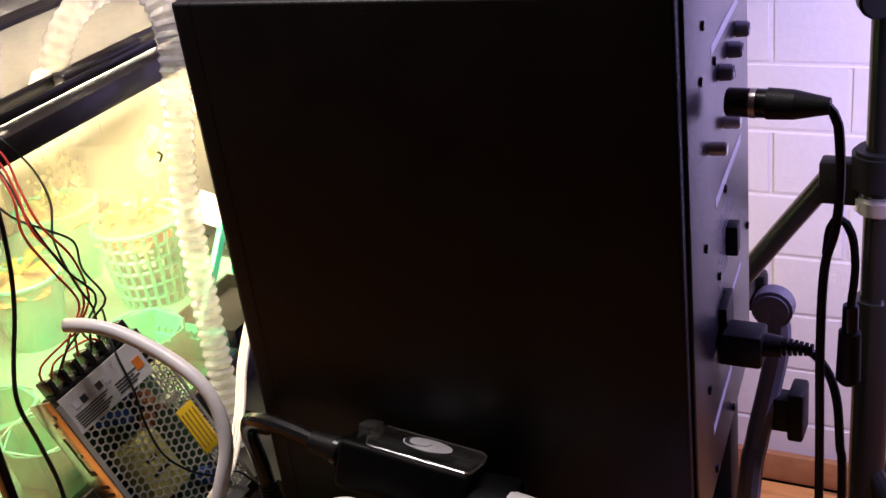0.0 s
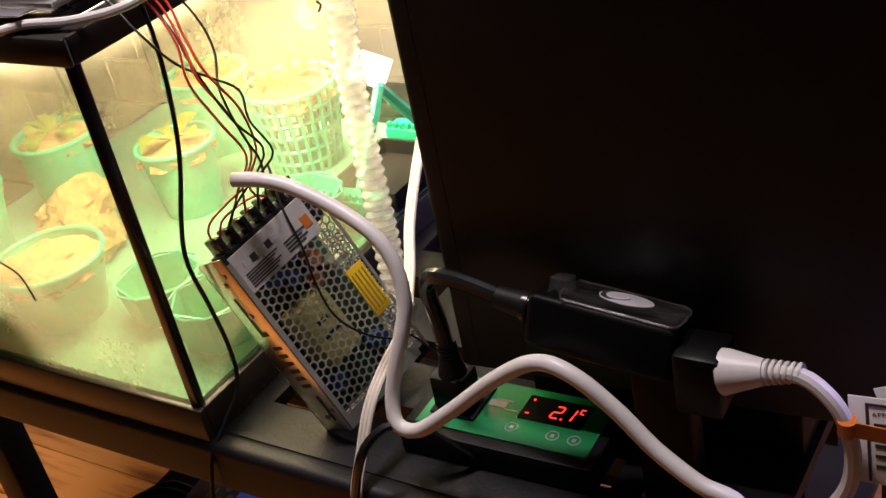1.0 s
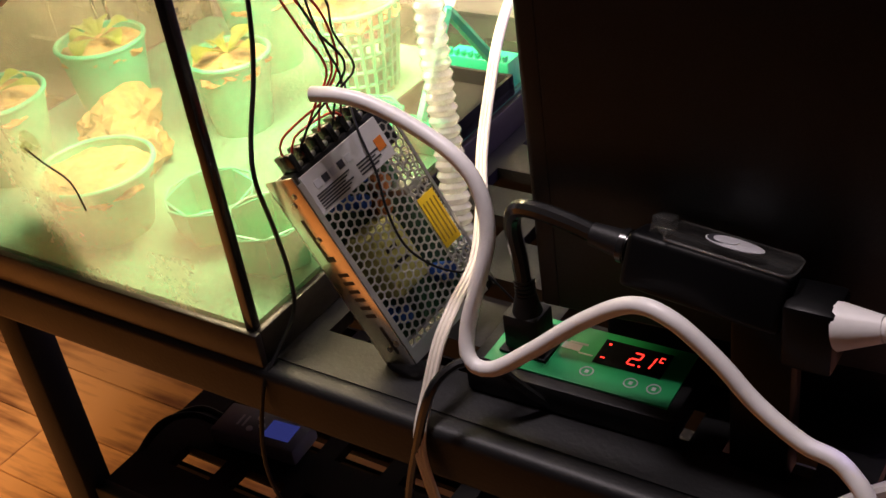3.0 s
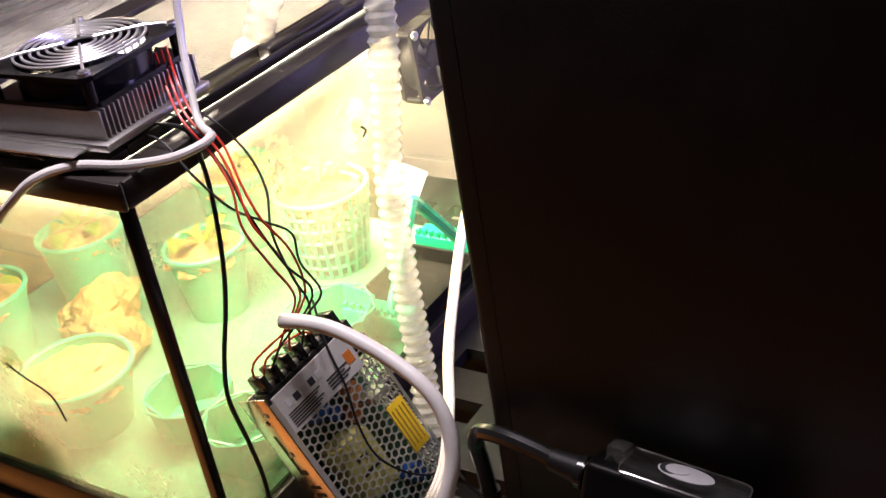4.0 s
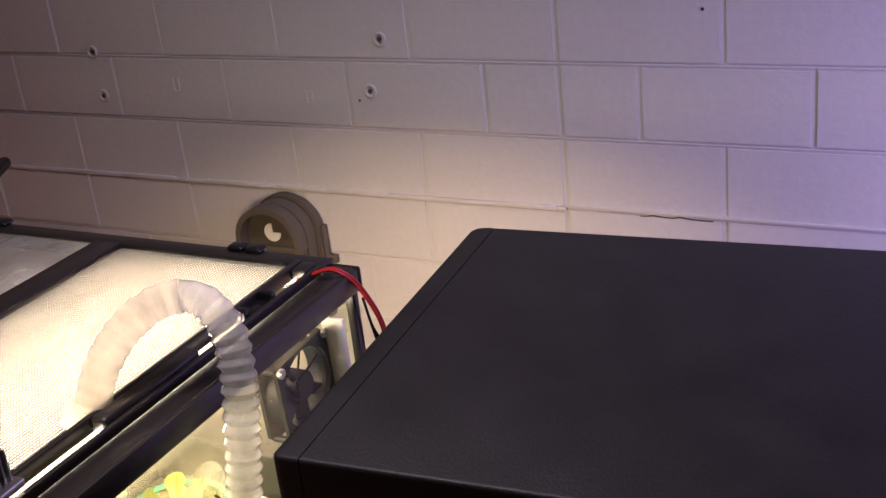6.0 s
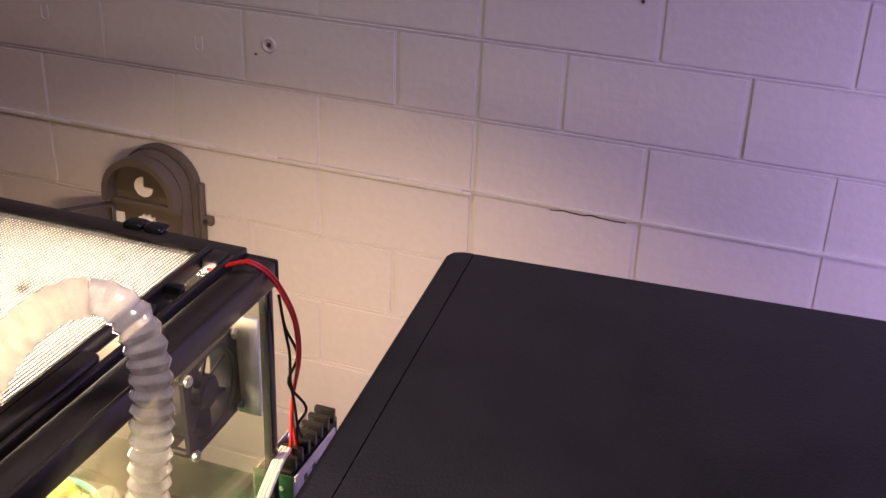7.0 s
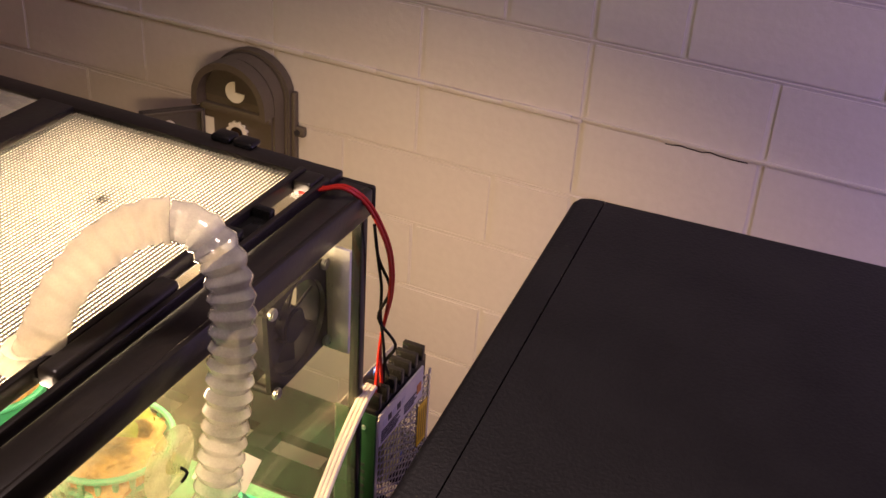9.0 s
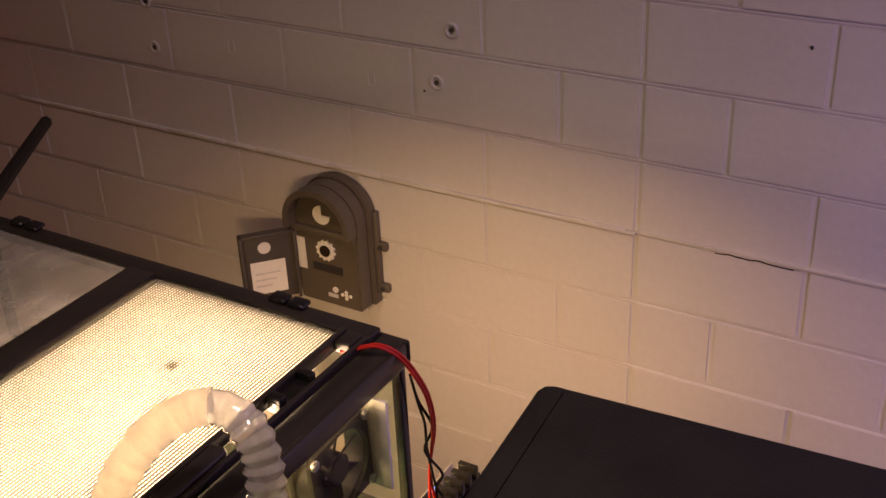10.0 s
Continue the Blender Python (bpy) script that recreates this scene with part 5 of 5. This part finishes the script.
part("print_mark", bm_box(-0.004, 0.016, -0.0572, -0.0562, 0.018, 0.025), PALEINK, cam_t)
part("card_label", bm_box(-0.062, -0.044, -0.0573, -0.0562, 0.062, 0.122), PEARL, cam_t, "white paper label")
for z in (0.110, 0.030):
    part("ear", bm_box(0.066, 0.090, -0.012, -0.0005, z - 0.008, z + 0.008, 0.003), TAUPE, cam_t)
    part("ear_screw", bm_cyl(0.0045, 0.003, pose(0.079, -0.012, z, 90, 0, 0), seg=14), INK, cam_t)
part("side_bracket", bm_box(0.069, 0.076, -0.014, -0.003, 0.02, 0.175, 0.002), TAUPE, cam_t)
DM = pose(-0.066, -0.054, 0.0, 0, 0, 48)
d = bm_box(-0.098, 0, -0.003, 0.003, 0.006, 0.138, 0.002)
bm_box(-0.098, -0.092, -0.020, -0.003, 0.006, 0.138, 0.002, bm=d)
bm_box(-0.098, 0, -0.014, -0.003, 0.132, 0.138, 0.001, bm=d)
bm_box(-0.006, 0.0, -0.014, -0.003, 0.006, 0.138, 0.001, bm=d)
d.transform(DM)
door = part("door", d, TAUPEDARK, cam_t, "open door of the camera case")
b = bm_box(-0.082, -0.022, -0.0042, -0.0031, 0.020, 0.082)
b.transform(DM)
part("instruction_label", b, PEARL, door, "white paper instruction label")
for k in range(3):
    b = bm_box(-0.076, -0.032 - 0.008 * k, -0.0046, -0.0042, 0.058 - 0.012 * k, 0.0605 - 0.012 * k)
    b.transform(DM)
    part("label_print", b, PALEINK, door)
b = bm_cyl(0.011, 0.0012, pose(-0.055, -0.0031, 0.108, 90, 0, 0), seg=20)
b.transform(DM)
part("lens_hole", b, PEARL, door)

bins = thing("storage_bin", "bright red plastic storage bin hung on the wall", "storage bin")
prof = [(1.61, 0.882), (WALL_Y - 0.001, 0.882), (WALL_Y - 0.001, 0.969), (1.655, 0.969), (1.595, 0.94)]


def extrude_x(profile, x0, x1, bevel):
    bm = slab([(y, z) for y, z in profile], -x1, -x0, 0)
    for v in bm.verts:
        v.co = Vector((-v.co.y, v.co.x, v.co.z))
    bmesh.ops.recalc_face_normals(bm, faces=bm.faces[:])
    if bevel:
        bmesh.ops.bevel(bm, geom=[e for e in bm.edges if e.calc_face_angle(0) > 0.4], offset=bevel, segments=2, affect="EDGES")
    return bm


part("bin_shell", extrude_x(prof, -2.83, -2.008, 0.006), REDBIN, bins)
for x in (-2.58, -2.36, -2.14):
    part("front_lip", bm_box(x - 0.09, x + 0.09, 1.588, 1.607, 0.895, 0.93, 0.004), REDBIN, bins)
dark = thing("tool_case", "charcoal plastic case standing on the red bin", "case")
part("case_shell", bm_box(-2.83, -2.005, 1.668, WALL_Y - 0.001, 0.9695, 1.34, 0.008), CHARCOAL, dark)
for z in (1.02, 1.08, 1.14):
    part("case_rib", bm_box(-2.82, -2.012, 1.661, 1.669, z, z + 0.018, 0.002), CHARCOAL, dark)
part("case_label", bm_box(-2.28, -2.20, 1.662, 1.668, 1.19, 1.225), REDBIN, dark)
bag = thing("clear_bag", "crumpled clear plastic bag lying on the red bin", "bag")
part("bag_skin", blob(pose(-2.26, 1.635, 0.985, 0, 20, 10) @ Matrix.Diagonal((0.055, 0.03, 0.03, 1)), 0.5, sub=3, seed=9), FILM, bag)
for xs in ([(-2.25, 1.70, 0.883), (-2.29, 1.70, 0.79), (-2.29, 1.71, 0.72), (-2.23, 1.72, 0.63), (-2.16, 1.78, 0.50), (-2.16, 1.80, 0.006)], [(-2.21, 1.70, 0.883), (-2.155, 1.70, 0.76), (-2.18, 1.71, 0.64), (-2.12, 1.78, 0.50), (-2.12, 1.80, 0.006)]):
    c = thing("hanging_cord", "thin black cord hanging below the red bin", "cord", group="hanging cords")
    part("cord", tube(xs, 0.0035, 6, 0.02), BLACK, c)

# ---- wall blocks, anchors and floor boards ----
BW, BH, JT = 0.2195, 0.1035, 0.0050
Z_LINE, X_LINE = 0.838, -0.748


def block_mesh(w):
    b = bm_box(0, w - JT, 0.0, 0.0042, 0, BH - JT, 0.0)
    bmesh.ops.bevel(b, geom=[e for e in b.edges if all(v.co.y < 0.001 for v in e.verts)], offset=0.0018, segments=2, affect="EDGES")
    return finish("block", b, WALLP, False)


BLOCK, HALF = block_mesh(BW), block_mesh(BW / 2)
for r in range(-8, 7):
    z = Z_LINE + BH * r
    half = r not in (0, -1) and (r % 2 if r > 0 else (r + 1) % 2)
    spans = [(X_LINE + BW * c, BLOCK) for c in range(-8, 6)]
    if half:
        # a half block on either side of the straight joint
        spans = [(X_LINE - BW / 2, HALF), (X_LINE, HALF)] + [(X_LINE + BW * (c + 0.5), BLOCK) for c in range(-9, 5) if c not in (-1,)]
        spans = [(x, me) for x, me in spans if me is HALF or x + BW < X_LINE - BW / 2 + 0.001 or x > X_LINE + BW / 2 - 0.001]
    for x, me in spans:
        ob = new("block", me)
        rnd = random.Random(r * 100 + int(x * 50))
        ob.matrix_world = pose(x + JT / 2, WALL_Y - 0.0005 + rnd.uniform(-0.0010, 0.0010), z + JT / 2 + (0.004 if x > X_LINE - 0.01 and r < 0 else 0), rnd.uniform(-0.2, 0.2), 0, rnd.uniform(-0.2, 0.2))
        ob.parent = wall
    bead = bm_box(-2.5, 0.55, WALL_Y + 0.0001, WALL_Y + 0.0022, z - 0.0011, z + 0.0011, 0.0006)
    part("mortar_bead", bead, WALLP, wall)
rid = bmesh.new()
x = -1.9
while x < X_LINE:
    w = random.uniform(0.06, 0.14)
    bm_box(x, min(x + w, X_LINE), WALL_Y - 0.004, WALL_Y + 0.003, Z_LINE - 0.001, Z_LINE + 0.0035 + random.uniform(0, 0.002), 0.001, bm=rid)
    x += w
part("mortar_ridge", rid, WALLP, wall, "ridge of painted mortar")
rid = bm_box(X_LINE, 0.3, WALL_Y - 0.0035, WALL_Y + 0.003, Z_LINE + 0.0025, Z_LINE + 0.006, 0.001)
part("mortar_ridge", rid, WALLP, wall)
crack = tube([(X_LINE + 0.105 + 0.009 * k, WALL_Y - 0.0008, Z_LINE - 0.0005 + random.uniform(-0.0012, 0.0012)) for k in range(12)], 0.0008, 5, 0.004)
part("crack", crack, INK, wall, "dark crack in the joint")
for x, z in ((-1.040, 1.000), (-1.014, 1.076), (-1.551, 0.978), (-1.555, 1.051)):
    a = tube([(x + 0.0085 * math.cos(t), WALL_Y - 0.001, z + 0.0085 * math.sin(t)) for t in [2 * math.pi * k / 14 for k in range(15)]], 0.0022, 6, 0.004)
    part("wall_anchor", a, WALLP, wall)
    part("anchor_hole", bm_cyl(0.0035, 0.002, pose(x, WALL_Y - 0.0004, z, 90, 0, 0), seg=12), TAUPEDARK, wall)
part("pin_hole", bm_cyl(0.0022, 0.001, pose(-0.553, WALL_Y - 0.0006, 1.117, 90, 0, 0), seg=8), INK, wall)
part("pin_hole", bm_cyl(0.002, 0.001, pose(-1.06, WALL_Y - 0.0006, 0.985, 90, 0, 0), seg=8), TAUPEDARK, wall)
for x, z in ((-1.147, 0.988), (-1.395, 1.0)):
    part("raised_mark", tube([(x - 0.005, WALL_Y - 0.0008, z + 0.010), (x - 0.005, WALL_Y - 0.0008, z - 0.008), (x + 0.005, WALL_Y - 0.0008, z - 0.008), (x + 0.005, WALL_Y - 0.0008, z + 0.010)], 0.0008, 5, 0.02), WALLP, wall)
BOARD = bm_box(-1.2, 1.2, -0.0578, 0.0578, -0.012, 0.0, 0.0012, 1)
BOARD = finish("board", BOARD, WOOD, False)
for r in range(37):
    ends = [-4.0, -2.3 + (r * 0.73) % 1.1, 0.1 + (r * 0.91) % 1.2, 2.5]
    for a, b in zip(ends, ends[1:]):
        ob = new("board", BOARD)
        ob.matrix_world = pose((a + b) / 2, WALL_Y - 0.075 - 0.117 * r, 0) @ Matrix.Diagonal(((b - a - 0.002) / 2.4, 1, 1, 1))
        ob.parent = floor
